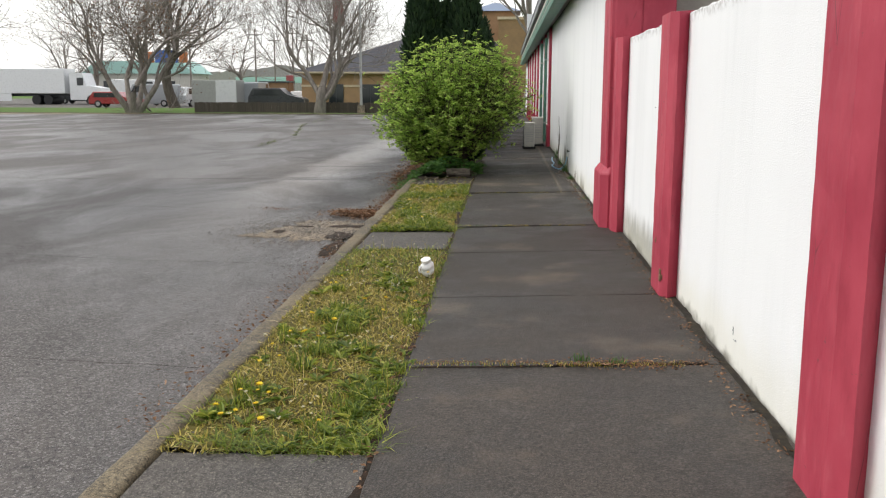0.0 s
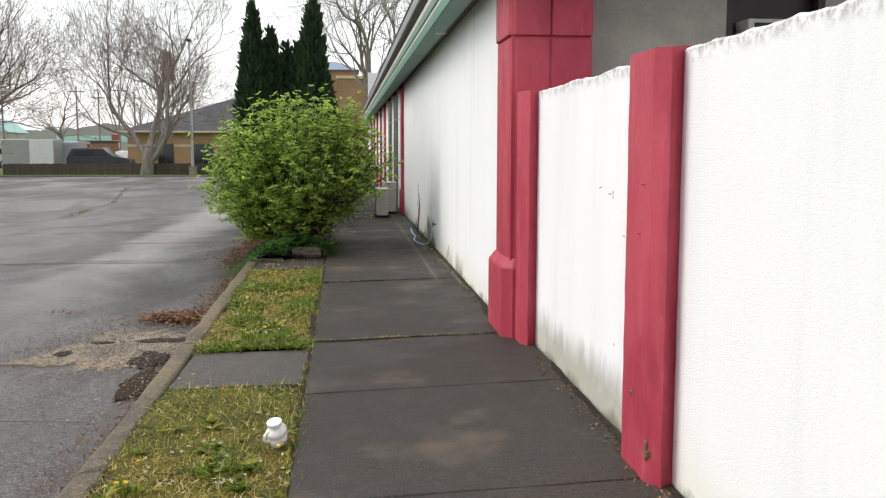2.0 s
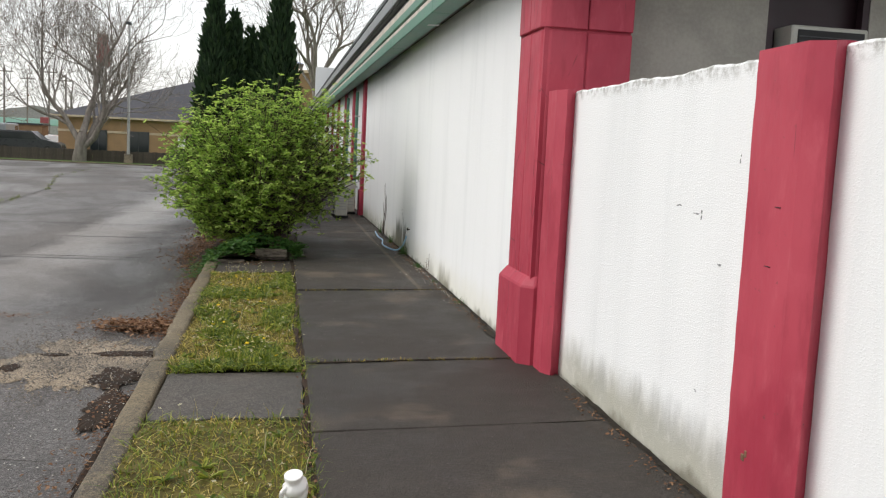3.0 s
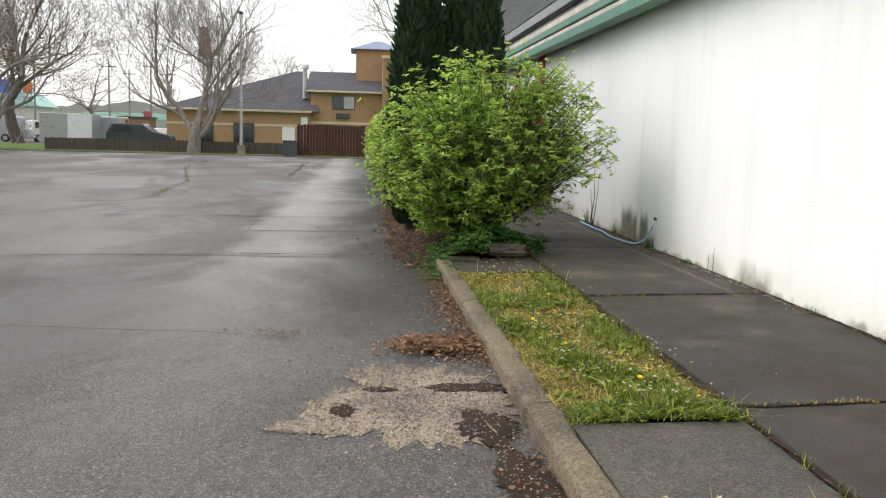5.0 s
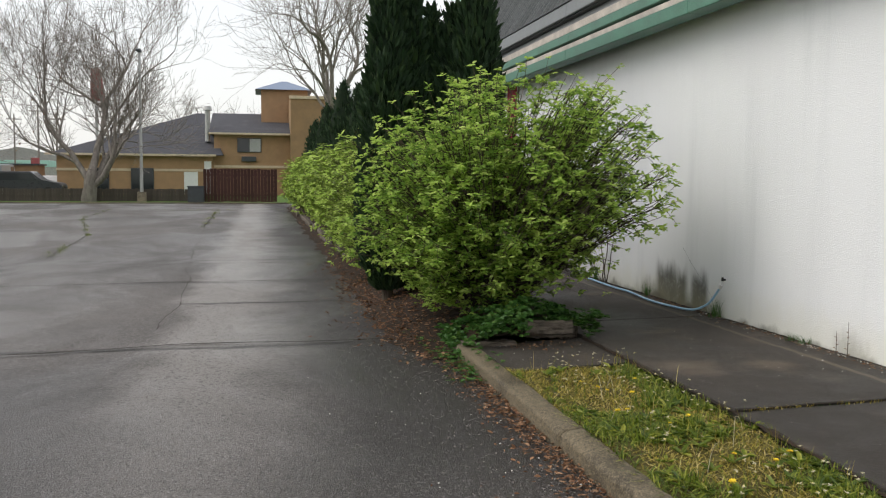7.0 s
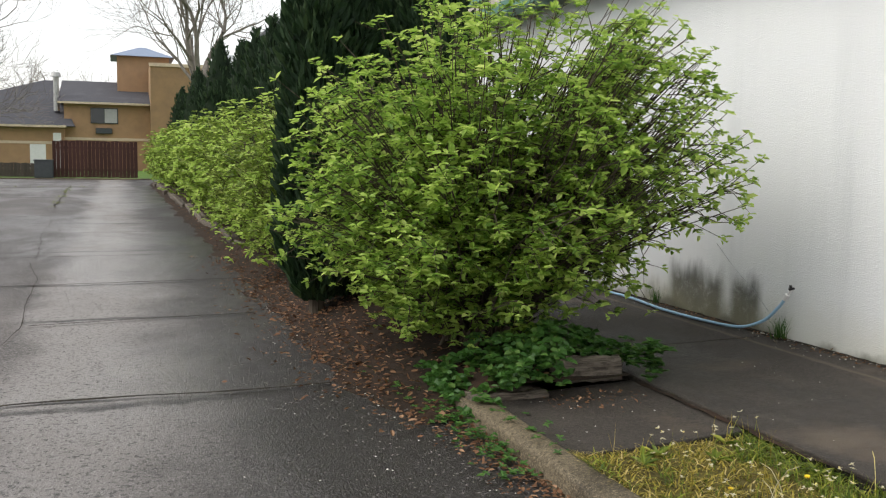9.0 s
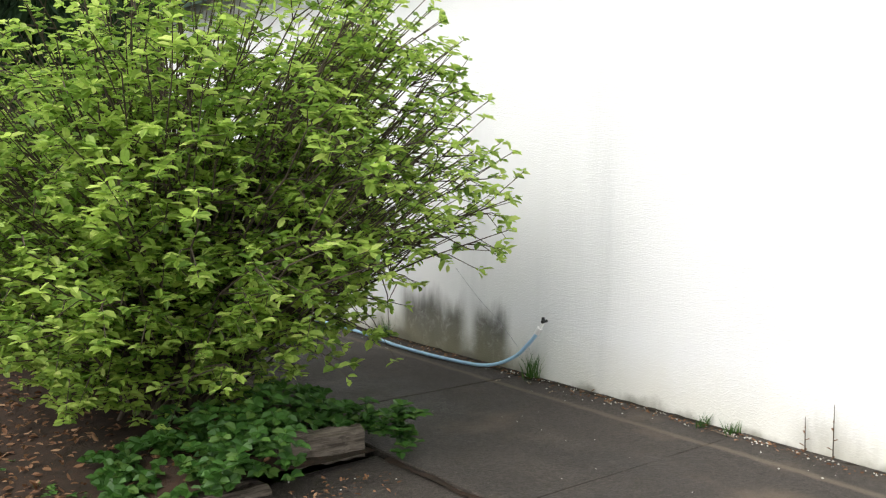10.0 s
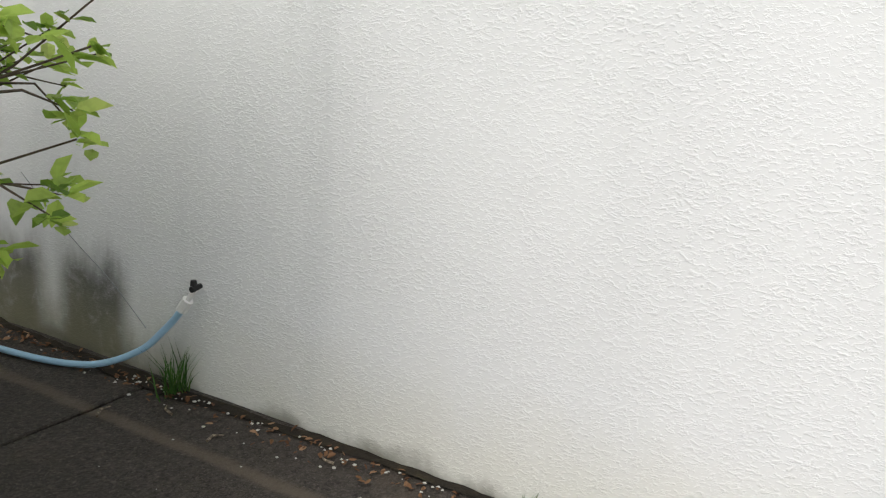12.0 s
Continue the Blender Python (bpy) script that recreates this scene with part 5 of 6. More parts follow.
tagged(soup("joint_weeds", weeds.v, weeds.f, M_WEED, pavement), "small weeds in slab joints and along the wall foot", kind="stuff")
for y, w_ in ((4.75, 0.028), (9.86, 0.02), (13.1, 0.014), *((q, 0.007) for q in JOINTS if 1 < q < 24 and q not in (4.75, 9.86, 13.1))):
    zl, zr = pave_height(y)
    v, f = ribbon(((-0.5, y), (1.1, y)), w_, 0, 0.012, 0.04)
    v = [(x, yy, zl + (zr - zl) * (x + 0.53) / 1.65 + (0.003 if w_ > 0.01 else -0.003)) for x, yy, z in v]
    tagged(soup("joint_fill", v, f, M_SOIL if w_ > 0.01 else M_DIRT, pavement), "brown dirt in a slab joint")
weeds = Leaves()
for y, n_, x0 in ((4.75, 420, -0.5), (4.75, 260, 0.3), (9.86, 220, -0.5), (9.86, 160, 0.0), (13.1, 420, -0.5)):
    for k in range(n_):
        x = rw.uniform(x0, 1.1)
        if noise.noise(Vector((x * 5, y, 3.0))) > -0.2:
            tuft(x, y + rw.normal(0, 0.02), 0.016 + 0.03 * (x + 0.5) / 1.6, 0.008, 1, 0.022)
tagged(soup("joint_straw", weeds.v, weeds.f, M_BLADE, pavement), "dry straw-coloured grass in slab joints", kind="stuff")
weeds = Leaves()
v, f = ribbon(((-0.545, 3), (-0.545, 15.6)), 0.035, 0, 0.015, 0.05)
tagged(soup("edge_dirt", [(x, y, pave_height(y)[0] - 0.012 + 0.018 * noise.noise(Vector((x * 15, y * 6, 2)))) for x, y, z in v], f, M_SOIL, pavement), "brown dirt along the pavement edge")
for k in range(500):
    y = rw.uniform(3.4, 14.8)
    if noise.noise(Vector((0.3, y * 2.2, 1.0))) > -0.05:
        tuft(-0.54 + rw.normal(0, 0.02), y, -0.02, 0.01, 2, 0.06)
for pts in (CRACKS[8], CRACKS[9], CRACKS[13]):
    for a, b in zip(pts, pts[1:]):
        for k in range(120):
            t = rw.random()
            x, y = a[0] + (b[0] - a[0]) * t, a[1] + (b[1] - a[1]) * t
            if noise.noise(Vector((x, y * 0.8, 4.0))) > 0.05:
                tuft(x + rw.normal(0, 0.06), y + rw.normal(0, 0.06), LOT + 0.01, 0.04, 3, 0.09)
tagged(soup("edge_weeds", weeds.v, weeds.f, M_GREENBLADE), "green grass along slab edges and joints", "grass", kind="stuff")
for x, y0, y1 in ((1.085, 9.9, 30), (1.185, 3.4, 9.3), (1.185, -6, 2.8)):
    v, f = ribbon(((x + 0.012, y0), (x + 0.012, y1)), 0.045, 0, 0.02, 0.03)
    v = [(min(xx, x + 0.032), yy, 0.058 + 0.012 * abs(noise.noise(Vector((xx * 20, yy * 9, 0))))) for xx, yy, z in v]
    tagged(soup("wall_foot_dirt", v, f, M_DIRT, pavement), "dark mossy dirt along the wall foot")

# green ground cover in front of the shrub
gc = Leaves()
for k in range(460):
    x, y = rw.uniform(-1.72, -0.45), rw.uniform(15.45, 16.3)
    if y < 15.80 and x > -1.06:
        continue
    z = bed_height(x, max(y, 15.7)) + rw.uniform(0.02, 0.30) * max(0.2, 1 - 1.1 * abs(x + 1.0))
    c = np.array((x, y, z))
    for q in range(5):
        w = q * 1.26 + rw.uniform(0, 0.5)
        gc.add(c, np.array((math.cos(w), math.sin(w), rw.uniform(-0.3, 0.6))), np.array((rw.normal(0, 0.4), -0.4, 1.0)), rw.uniform(0.04, 0.065), 0.045, 0.12)
for k in range(34):
    c = np.array((-0.50 + rw.normal(0, 0.06), 15.62 + rw.normal(0, 0.06), 0.05 + rw.uniform(0, 0.2)))
    for q in range(5):
        w = q * 1.26 + rw.uniform(0, 0.5)
        gc.add(c, np.array((math.cos(w), math.sin(w), rw.uniform(-0.1, 0.4))), np.array((0, 0, 1.0)), rw.uniform(0.045, 0.075), 0.05, 0.12)
for k in range(420):
    x, y = -1.72 + rw.normal(0, 0.10), rw.uniform(14.6, 17.5)
    weeds_z = LOT + 0.02 if x < -1.62 else -0.03
    c = np.array((x, y, weeds_z + rw.uniform(0, 0.06)))
    for q in range(4):
        w = q * 1.57 + rw.uniform(0, 0.5)
        gc.add(c, np.array((math.cos(w), math.sin(w), rw.uniform(0, 0.5))), np.array((0, 0, 1.0)), rw.uniform(0.018, 0.035), 0.018, 0.12)
tagged(soup("ground_cover", gc.v, gc.f, M_WEED), "dark green leafy weeds under the shrub", "weeds", kind="stuff")


# ---- litter, gravel, broken concrete ----
def blob(cx, cy, rx, ry, z, rise, seed):
    """A low ragged mound."""
    bm = bmesh.new()
    n = 200
    rings = []
    for u in (1.0, 0.92, 0.6, 0.25):
        ring = []
        for i in range(n):
            a = 2 * math.pi * i / n
            d = 1 + 0.42 * noise.noise(Vector((math.cos(a) * 1.3, math.sin(a) * 1.3, seed))) + 0.24 * noise.fractal(Vector((math.cos(a) * 5, math.sin(a) * 5, seed)), 0.6, 2.1, 5)
            p = (cx + math.cos(a) * rx * u * d, cy + math.sin(a) * ry * u * d)
            ring.append(bm.verts.new((*p, z + rise * (0 if u == 1.0 else 1) * (0.7 + 0.6 * noise.noise(Vector((p[0] * 5, p[1] * 5, seed)))))))
        rings.append(ring)
    for a, b in zip(rings, rings[1:]):
        for i in range(n):
            bm.faces.new((a[i], a[(i + 1) % n], b[(i + 1) % n], b[i]))
    bm.faces.new(rings[-1])
    return bm


part("broken_patch", blob(-2.18, 10.45, 0.58, 0.78, LOT + 0.004, 0.012, 1), M_PATCH, lot, "pale crumbling concrete patch by the kerb", True)
part("broken_patch", blob(-2.75, 9.95, 0.28, 0.10, LOT + 0.004, 0.010, 5), M_PATCH, lot, "pale crumbling concrete patch by the kerb", True)
for i, (x, y, rx, ry) in enumerate(((-1.88, 10.66, 0.27, 0.10), (-1.85, 9.95, 0.17, 0.26), (-2.42, 10.62, 0.11, 0.05), (-2.62, 10.2, 0.07, 0.09))):
    part("dirt_patch", blob(x, y, rx, ry, LOT + 0.012, 0.010, 20 + i), M_SOIL, lot, "dark dirt lying in broken concrete", True)
part("dirt_patch", blob(-1.93, 11.68, 0.24, 0.15, LOT + 0.006, 0.010, 32), M_SOIL, lot, "heap of leaf mould at the kerb", True)
part("dirt_patch", blob(-1.78, 9.2, 0.13, 0.42, LOT + 0.006, 0.010, 35), M_SOIL, lot, "mossy dirt between kerb and broken concrete", True)
part("dirt_patch", blob(-1.66, 8.4, 0.035, 0.9, LOT + 0.006, 0.007, 33), M_SOIL, lot, "dirt along the kerb", True)
part("dirt_patch", blob(-1.66, 5.8, 0.035, 1.2, LOT + 0.006, 0.007, 34), M_SOIL, lot, "dirt along the kerb", True)

litter = Leaves()


def strew(n_, px, py, pz, size=0.045, heap=0.012):
    for k in range(n_):
        x, y = px(), py()
        z = pz(x, y) + rw.uniform(0.002, heap)
        ln = size * rw.uniform(0.4, 1.1)
        litter.add(np.array((x, y, z)), np.array((rw.normal(), rw.normal(), rw.normal(0, 0.2))), np.array((rw.normal(0, 0.35), rw.normal(0, 0.35), 1.0)), ln, ln * rw.uniform(0.3, 0.6), rw.uniform(-0.2, 0.3))


flat = lambda x, y: LOT + 0.014
slope = lambda x, y: max(LOT + 0.014, bed_height(x, y) if y > 15.6 else LOT)
strew(1500, lambda: -1.93 + rw.normal(0, 0.18), lambda: 11.68 + rw.normal(0, 0.12), flat, 0.05, 0.06)
strew(260, lambda: -2.0 + rw.normal(0, 0.4), lambda: 11.65 + rw.normal(0, 0.4), flat, 0.03, 0.01)
strew(260, lambda: -0.56 + rw.normal(0, 0.03), lambda: rw.uniform(3.2, 9.8), lambda x, y: -0.005, 0.03, 0.02)
strew(260, lambda: rw.uniform(0.4, 1.15), lambda: 4.75 + rw.normal(0, 0.06), lambda x, y: 0.045, 0.025, 0.01)
strew(500, lambda: rw.uniform(-0.5, 1.1), lambda: 4.75 + rw.normal(0, 0.03), lambda x, y: 0.03 + 0.025 * (x + 0.5) / 1.6, 0.02, 0.008)
strew(1300, lambda: -1.9 + rw.normal(0, 0.17), lambda: rw.uniform(15.5, 21.5), slope, 0.05, 0.03)
strew(1000, lambda: -2.05 + rw.normal(0, 0.22), lambda: rw.uniform(16.2, 24), slope, 0.05, 0.02)
strew(1900, lambda: -1.63 - abs(rw.normal(0, 0.13)), lambda: rw.uniform(11.2, 15.5), flat, 0.04, 0.02)
strew(700, lambda: -1.64 - abs(rw.normal(0, 0.12)), lambda: rw.uniform(4, 9.6), flat, 0.035)
strew(160, lambda: -3.15 + rw.normal(0, 0.16), lambda: 12.12 + rw.normal(0, 0.06), flat, 0.03, 0.03)
strew(1200, lambda: rw.uniform(-1.7, -0.65), lambda: rw.uniform(15.7, 21), lambda x, y: bed_height(x, y), 0.05, 0.02)
strew(1300, lambda: rw.uniform(-2.1, -0.7), lambda: rw.uniform(21, 40), lambda x, y: max(LOT + 0.01, bed_height(x, y)), 0.06, 0.02)
strew(650, lambda: 1.07 - abs(rw.normal(0, 0.05)), lambda: rw.uniform(10.8, 18), lambda x, y: 0.058, 0.03)
strew(600, lambda: 1.16 - abs(rw.normal(0, 0.05)), lambda: rw.uniform(3.5, 9), lambda x, y: 0.055, 0.025)
strew(60, lambda: rw.uniform(0.2, 1.1), lambda: 4.75 + rw.normal(0, 0.05), lambda x, y: 0.04, 0.03)
strew(90, lambda: rw.uniform(-1.3, -0.65), lambda: 15.35 + rw.normal(0, 0.1), lambda x, y: 0.008, 0.03)
tagged(soup("leaf_litter", litter.v, litter.f, M_LITTER), "brown dead leaves and bits along the kerb and walls", "leaves", kind="stuff")

pv, pf = [], []


def pebble(x, y, z, s):
    i = len(pv)
    a = rw.uniform(0, 6.28)
    for k in range(4):
        b = a + k * 1.5708
        q = s * rw.uniform(0.7, 1.2)
        pv.append((x + math.cos(b) * q, y + math.sin(b) * q, z + s * 0.2))
    pv.append((x, y, z + s * rw.uniform(0.6, 1.0)))
    pv.append((x, y, z - s * 0.3))
    for k in range(4):
        pf.extend(((i + k, i + (k + 1) % 4, i + 4), (i + (k + 1) % 4, i + k, i + 5)))


for k in range(3000):
    pebble(-1.66 - abs(rw.normal(0, 0.45)), rw.uniform(3, 22), LOT + 0.014, rw.uniform(0.003, 0.009))
for k in range(2600):
    pebble(-2.3 + rw.normal(0, 0.5), 10.4 + rw.normal(0, 0.6), LOT + (0.03 if rw.random() < 0.6 else 0.014), rw.uniform(0.003, 0.011))
for k in range(6000):
    pebble(-1.7 - abs(rw.normal(0, 2.2)), rw.uniform(2.5, 19), LOT + 0.012, rw.uniform(0.002, 0.008))
for k in range(420):
    pebble(rw.uniform(-0.5, 1.1), rw.uniform(3, 18), 0.04, rw.uniform(0.002, 0.005))
for k in range(150):
    pebble(rw.uniform(-1.4, -1.38), rw.uniform(3, 15), -0.02, rw.uniform(0.003, 0.008))
tagged(soup("gravel", pv, pf, M_GRIT), "loose pale grit and pebbles on the asphalt", "gravel", kind="stuff")

pv, pf = [], []
for k in range(420):
    pebble(-1.66 - abs(rw.normal(0, 0.5)), rw.uniform(8, 21), LOT + 0.016, rw.uniform(0.003, 0.008))
for k in range(90):
    pebble(1.07 - abs(rw.normal(0, 0.12)), rw.uniform(12, 18), 0.058, rw.uniform(0.003, 0.008))
for k in range(130):
    pebble(1.06 - abs(rw.normal(0, 0.035)), rw.uniform(12.5, 16.5), 0.066, rw.uniform(0.003, 0.009))
for k in range(70):
    pebble(rw.uniform(-0.4, 1.0), rw.uniform(10, 17), 0.045, rw.uniform(0.002, 0.005))
for k in range(16):
    pebble(rw.uniform(-1.4, -0.6), rw.uniform(14.7, 15.6), 0.004, rw.uniform(0.003, 0.007))
tagged(soup("pale_grit", pv, pf, M_OFFWHITE), "scattered white chips on asphalt and pavement", "gravel", kind="stuff")
pv, pf = [], []
for k in range(1000):
    a_, d_ = rw.uniform(0, 6.28), abs(rw.normal(1.0, 0.22))
    pebble(-2.25 + math.cos(a_) * 0.72 * d_, 10.4 + math.sin(a_) * 0.86 * d_, LOT + 0.014, rw.uniform(0.003, 0.010))
tagged(soup("concrete_crumbs", pv, pf, M_PATCH), "crumbs of pale concrete round the broken patch", "gravel", kind="stuff")

# pale twigs by the hose, twig on the asphalt
for i, (x, y, z, l_, t) in enumerate(((0.82, 16.35, 0.055, 0.08, 20), (0.95, 16.2, 0.058, 0.07, 60), (0.9, 15.95, 0.058, 0.06, -10), (1.0, 15.6, 0.06, 0.05, 80), (1.02, 14.85, 0.06, 0.13, 85), (-1.85, 9.82, LOT + 0.05, 0.2, 100), (-2.05, 11.5, LOT + 0.06, 0.3, 5))):
    bm = bmesh.new()
    rod(bm, (-l_ / 2, 0, 0), (0, 0.012, 0.004), 0.005, 0.004, 6)
    rod(bm, (0, 0.012, 0.004), (l_ / 2, 0, 0), 0.004, 0.002, 6)
    ob = tagged(link("twig", bm, M_PATCH if i != 6 else M_TWIG), "broken pale twig lying on the ground", "twig", "fallen twigs")
    ob.matrix_basis = pose(x, y, z, 0, 0, t)
for x, y, h in ((1.085, 14.44, 0.17), (1.085, 14.30, 0.26)):
    ob = tagged(base_of("dry_weed", x, y, 0.06), "thin dry weed stalk against the wall", "weed", "dry weed stalks")
    part("stalk", rod(bmesh.new(), (0, 0, 0), (0.01, 0.015, h), 0.0035, 0.0015, 6), M_TWIG, ob)
    for k in range(5):
        w, lv = k * 2.4, Leaves()
        lv.add(np.array((0.005, 0.008, h * 0.17 * k)), np.array((math.cos(w), math.sin(w), 0.6)), np.array((0, 0, 1.0)), 0.03, 0.012)
        soup("leaf", lv.v, lv.f, M_LITTER, ob)
vine = tagged(base_of("dead_vine", 1.1, 19.3, 0.06), "dead vine stems climbing the white wall", "vine")
for i, (dy, h) in enumerate(((0.0, 0.9), (0.15, 0.55), (-0.2, 0.7))):
    tb = Tubes(5)
    tb.add([(0.0 - 0.01 * math.sin(k), dy * 0.3 + dy * k / 8 + 0.03 * math.sin(k * 1.3 + i), h * k / 8) for k in range(9)], np.linspace(0.009, 0.003, 9))
    soup("stem", tb.v, tb.f, M_TWIG, vine, True)


# ---- hose, jug, condensers, light ----
def smooth_path(points, n=14):
    pts = [Vector(p) for p in points]
    out = []
    for i in range(len(pts) - 1):
        p0, p1, p2, p3 = pts[max(0, i - 1)], pts[i], pts[i + 1], pts[min(len(pts) - 1, i + 2)]
        for k in range(n):
            t = k / n
            out.append(0.5 * (2 * p1 + (p2 - p0) * t + (2 * p0 - 5 * p1 + 4 * p2 - p3) * t * t + (3 * p1 - p0 - 3 * p2 + p3) * t ** 3))
    return [tuple(p) for p in out + [pts[-1]]]


M_HOSE = plain("light_blue_hose", (0.34, 0.55, 0.72), 0.4, 0.1)
hose = tagged(base_of("garden_hose", 1.0, 17, 0.06), "light blue garden hose lying along the wall foot", "hose")
path = smooth_path(((-0.02, 2.6, 0.013), (-0.06, 1.7, 0.013), (-0.05, 1.15, 0.013), (-0.12, 0.5, 0.013), (-0.09, -0.05, 0.013), (-0.01, -0.35, 0.02), (0.05, -0.54, 0.10), (0.075, -0.655, 0.21), (0.085, -0.715, 0.285)))
tb = Tubes(10)
tb.add(path, [0.012] * len(path))
tagged(soup("tube", tb.v, tb.f, M_HOSE, hose, True), "pale blue ribbed tube")
bm = rod(bmesh.new(), (0.085, -0.71, 0.28), (0.09, -0.735, 0.32), 0.019, 0.019, 12)
part("coupling", bm, M_WHITE, hose, "white plastic coupling")
part("spout", rod(bmesh.new(), (0.09, -0.735, 0.32), (0.10, -0.757, 0.36), 0.009, 0.009, 10), M_WHITE, hose)
tap = tagged(base_of("wall_tap", 1.105, 16.235, 0.425), "small black tap on the white wall", "tap")
part("body", rod(bmesh.new(), (-0.03, 0.0, 0.0), (0.012, 0, 0.005), 0.011, 0.009, 10), M_BLACK, tap)
part("knob", rod(bmesh.new(), (-0.02, 0, 0.012), (-0.02, 0, 0.03), 0.012, 0.010, 10), M_BLACK, tap)
wire = tagged(base_of("wire", 1.112, 16.8, 0.4), "thin dark wire running down the wall", "wire")
tb = Tubes(5)
tb.add(smooth_path(((0.004, 0.35, 0.27), (0.003, 0.1, 0.09), (0.004, -0.12, -0.04), (0.003, -0.31, -0.18))), [0.0014] * 43)
soup("strand", tb.v, tb.f, M_GUTTER, wire)


def lathe(profile, sides=24):
    bm = bmesh.new()
    rings = [[bm.verts.new((rr * math.cos(2 * math.pi * i / sides), rr * math.sin(2 * math.pi * i / sides), z)) for i in range(sides)] for rr, z in profile]
    for a, b in zip(rings, rings[1:]):
        for i in range(sides):
            bm.faces.new((a[i], a[(i + 1) % sides], b[(i + 1) % sides], b[i]))
    bm.faces.new(rings[0])
    bm.faces.new(rings[-1])
    return bm


jug = tagged(base_of("plastic_jug", -0.635, 7.33, 0.005), "crumpled white plastic jug at the grass edge", "jug")
bm = lathe(((0.045, 0.0), (0.054, 0.008), (0.055, 0.05), (0.050, 0.056), (0.055, 0.062), (0.054, 0.088), (0.040, 0.10), (0.034, 0.108), (0.034, 0.122)))
for v_ in bm.verts:
    v_.co += 0.012 * noise.noise_vector(v_.co * 14)
part("body", bm, M_WHITE, jug, smooth=True)
part("cap", lathe(((0.040, 0.118), (0.042, 0.121), (0.042, 0.136), (0.038, 0.139)), 16), M_WHITE, jug)
tb = Tubes(6)
tb.add(smooth_path(((-0.045, 0, 0.092), (-0.072, 0, 0.082), (-0.074, 0, 0.05), (-0.052, 0, 0.035)), 5), [0.009] * 16)
soup("handle", tb.v, tb.f, M_WHITE, jug, True)
jug.matrix_basis = pose(-0.635, 7.33, -0.005, 10, -16, 35)


def condenser(x, y, w, d, h, label):
    ac = tagged(base_of("condenser_unit", x, y, 0.056), label, "air conditioner", "condenser units by the wall")
    part("casing", boxed(-w / 2, w / 2, -d / 2, d / 2, 0.05, h, 0.02), M_OFFWHITE, ac)
    for s_ in (-1, 1):
        part("foot", boxed(-w / 2 - 0.03, w / 2 + 0.03, s_ * d * 0.32 - 0.03, s_ * d * 0.32 + 0.03, 0, 0.049), M_DARKTRIM, ac)
    part("fan_grille", rod(bmesh.new(), (-w / 2 - 0.012, 0, h * 0.52), (-w / 2 + 0.001, 0, h * 0.52), min(h, d) * 0.4, None, 24), M_DARKTRIM, ac, "dark round fan grille")
    for k in range(6):
        part("louvre", boxed(-w * 0.36, w * 0.36, -d / 2 - 0.006, -d / 2 + 0.001, h * 0.3 + k * h * 0.09, h * 0.3 + k * h * 0.09 + 0.02), M_STEEL, ac)
    part("top_lid", boxed(-w / 2 - 0.01, w / 2 + 0.01, -d / 2 - 0.01, d / 2 + 0.01, h, h + 0.025, 0.008), M_OFFWHITE, ac)
    return ac


condenser(0.56, 23.0, 0.26, 0.8, 0.62, "aged off-white condenser unit on the pavement")
condenser(0.80, 24.2, 0.28, 0.8, 0.72, "second off-white condenser unit behind the first")
bat = tagged(base_of("batten_light", 0.94, 15.6, 3.04), "pale batten light fixed under the soffit", "lamp")
part("housing", boxed(-0.05, 0.05, -1.7, 1.7, 0.01, 0.05, 0.006), M_STEEL, bat)
part("tube", rod(bmesh.new(), (0, -1.65, -0.005), (0, 1.65, -0.005), 0.016, None, 10), M_WHITE, bat)
part("bracket", boxed(-0.07, 0.07, -1.84, -1.72, -0.04, 0.05, 0.005), M_STEEL, bat)
part("bracket", boxed(-0.05, 0.05, 1.72, 1.78, 0.0, 0.05, 0.005), M_STEEL, bat)

# scuffs on the garden wall
r = random.Random(77)
for i, (y, z, w, h) in enumerate(((7.63, 1.36, 0.05, 0.012), (7.45, 1.33, 0.07, 0.01), (7.38, 1.33, 0.012, 0.05), (7.18, 1.12, 0.05, 0.008), (4.76, 0.23, 0.012, 0.06), (4.70, 0.20, 0.06, 0.010), (7.3, 0.5, 0.03, 0.01), (7.05, 1.6, 0.01, 0.03))):
    bm = bmesh.new()
    for k in range(4):
        yy, zz = y + r.uniform(-0.5, 0.5) * w, z + r.uniform(-0.5, 0.5) * h
        box(bm, LX - 0.002, LX + 0.01, yy - w * 0.22, yy + w * 0.22, zz - h * 0.16, zz + h * 0.16)
    part("scuff", bm, M_GUTTER, wall_low, "dark scrape in white paint")


M_RUST = plain("rusty_iron", (0.16, 0.09, 0.05), 0.8, 0.3)
for y, z, h in ((6.40, 0.16, 0.09), (6.62, 0.40, 0.03)):
    bm = boxed(LX - 0.124, LX - 0.10, y - 0.012, y + 0.012, z, z + h, 0.004)
    box(bm, LX - 0.124, LX - 0.10, y - 0.03, y - 0.014, z + 0.02, z + 0.05, 0.003)
    part("rusty_stub", bm, M_RUST, wall_low, "rusty iron showing in chipped red paint")
for y, z in ((6.52, 1.42), (6.56, 1.19)):
    part("scuff", boxed(LX - 0.1225, LX - 0.11, y - 0.02, y + 0.02, z, z + 0.003), M_MAROON, wall_low, "dark crack in red paint")


# ---- beyond the lot ----
tagged(link("road", boxed(-120, -19.5, 77.05, 150, -0.5, -0.13), M_STRIP), "grey yard and road beyond the fence", "road", kind="structure")
tagged(link("ground_sandy", prism([(-58, 55.5), (-40, 56), (-30, 57.5), (-24, 59.7), (-58, 59.7)], LOT - 0.1, LOT + 0.02), M_PATCH), "pale sandy patch at the far lot edge", "ground", kind="structure")


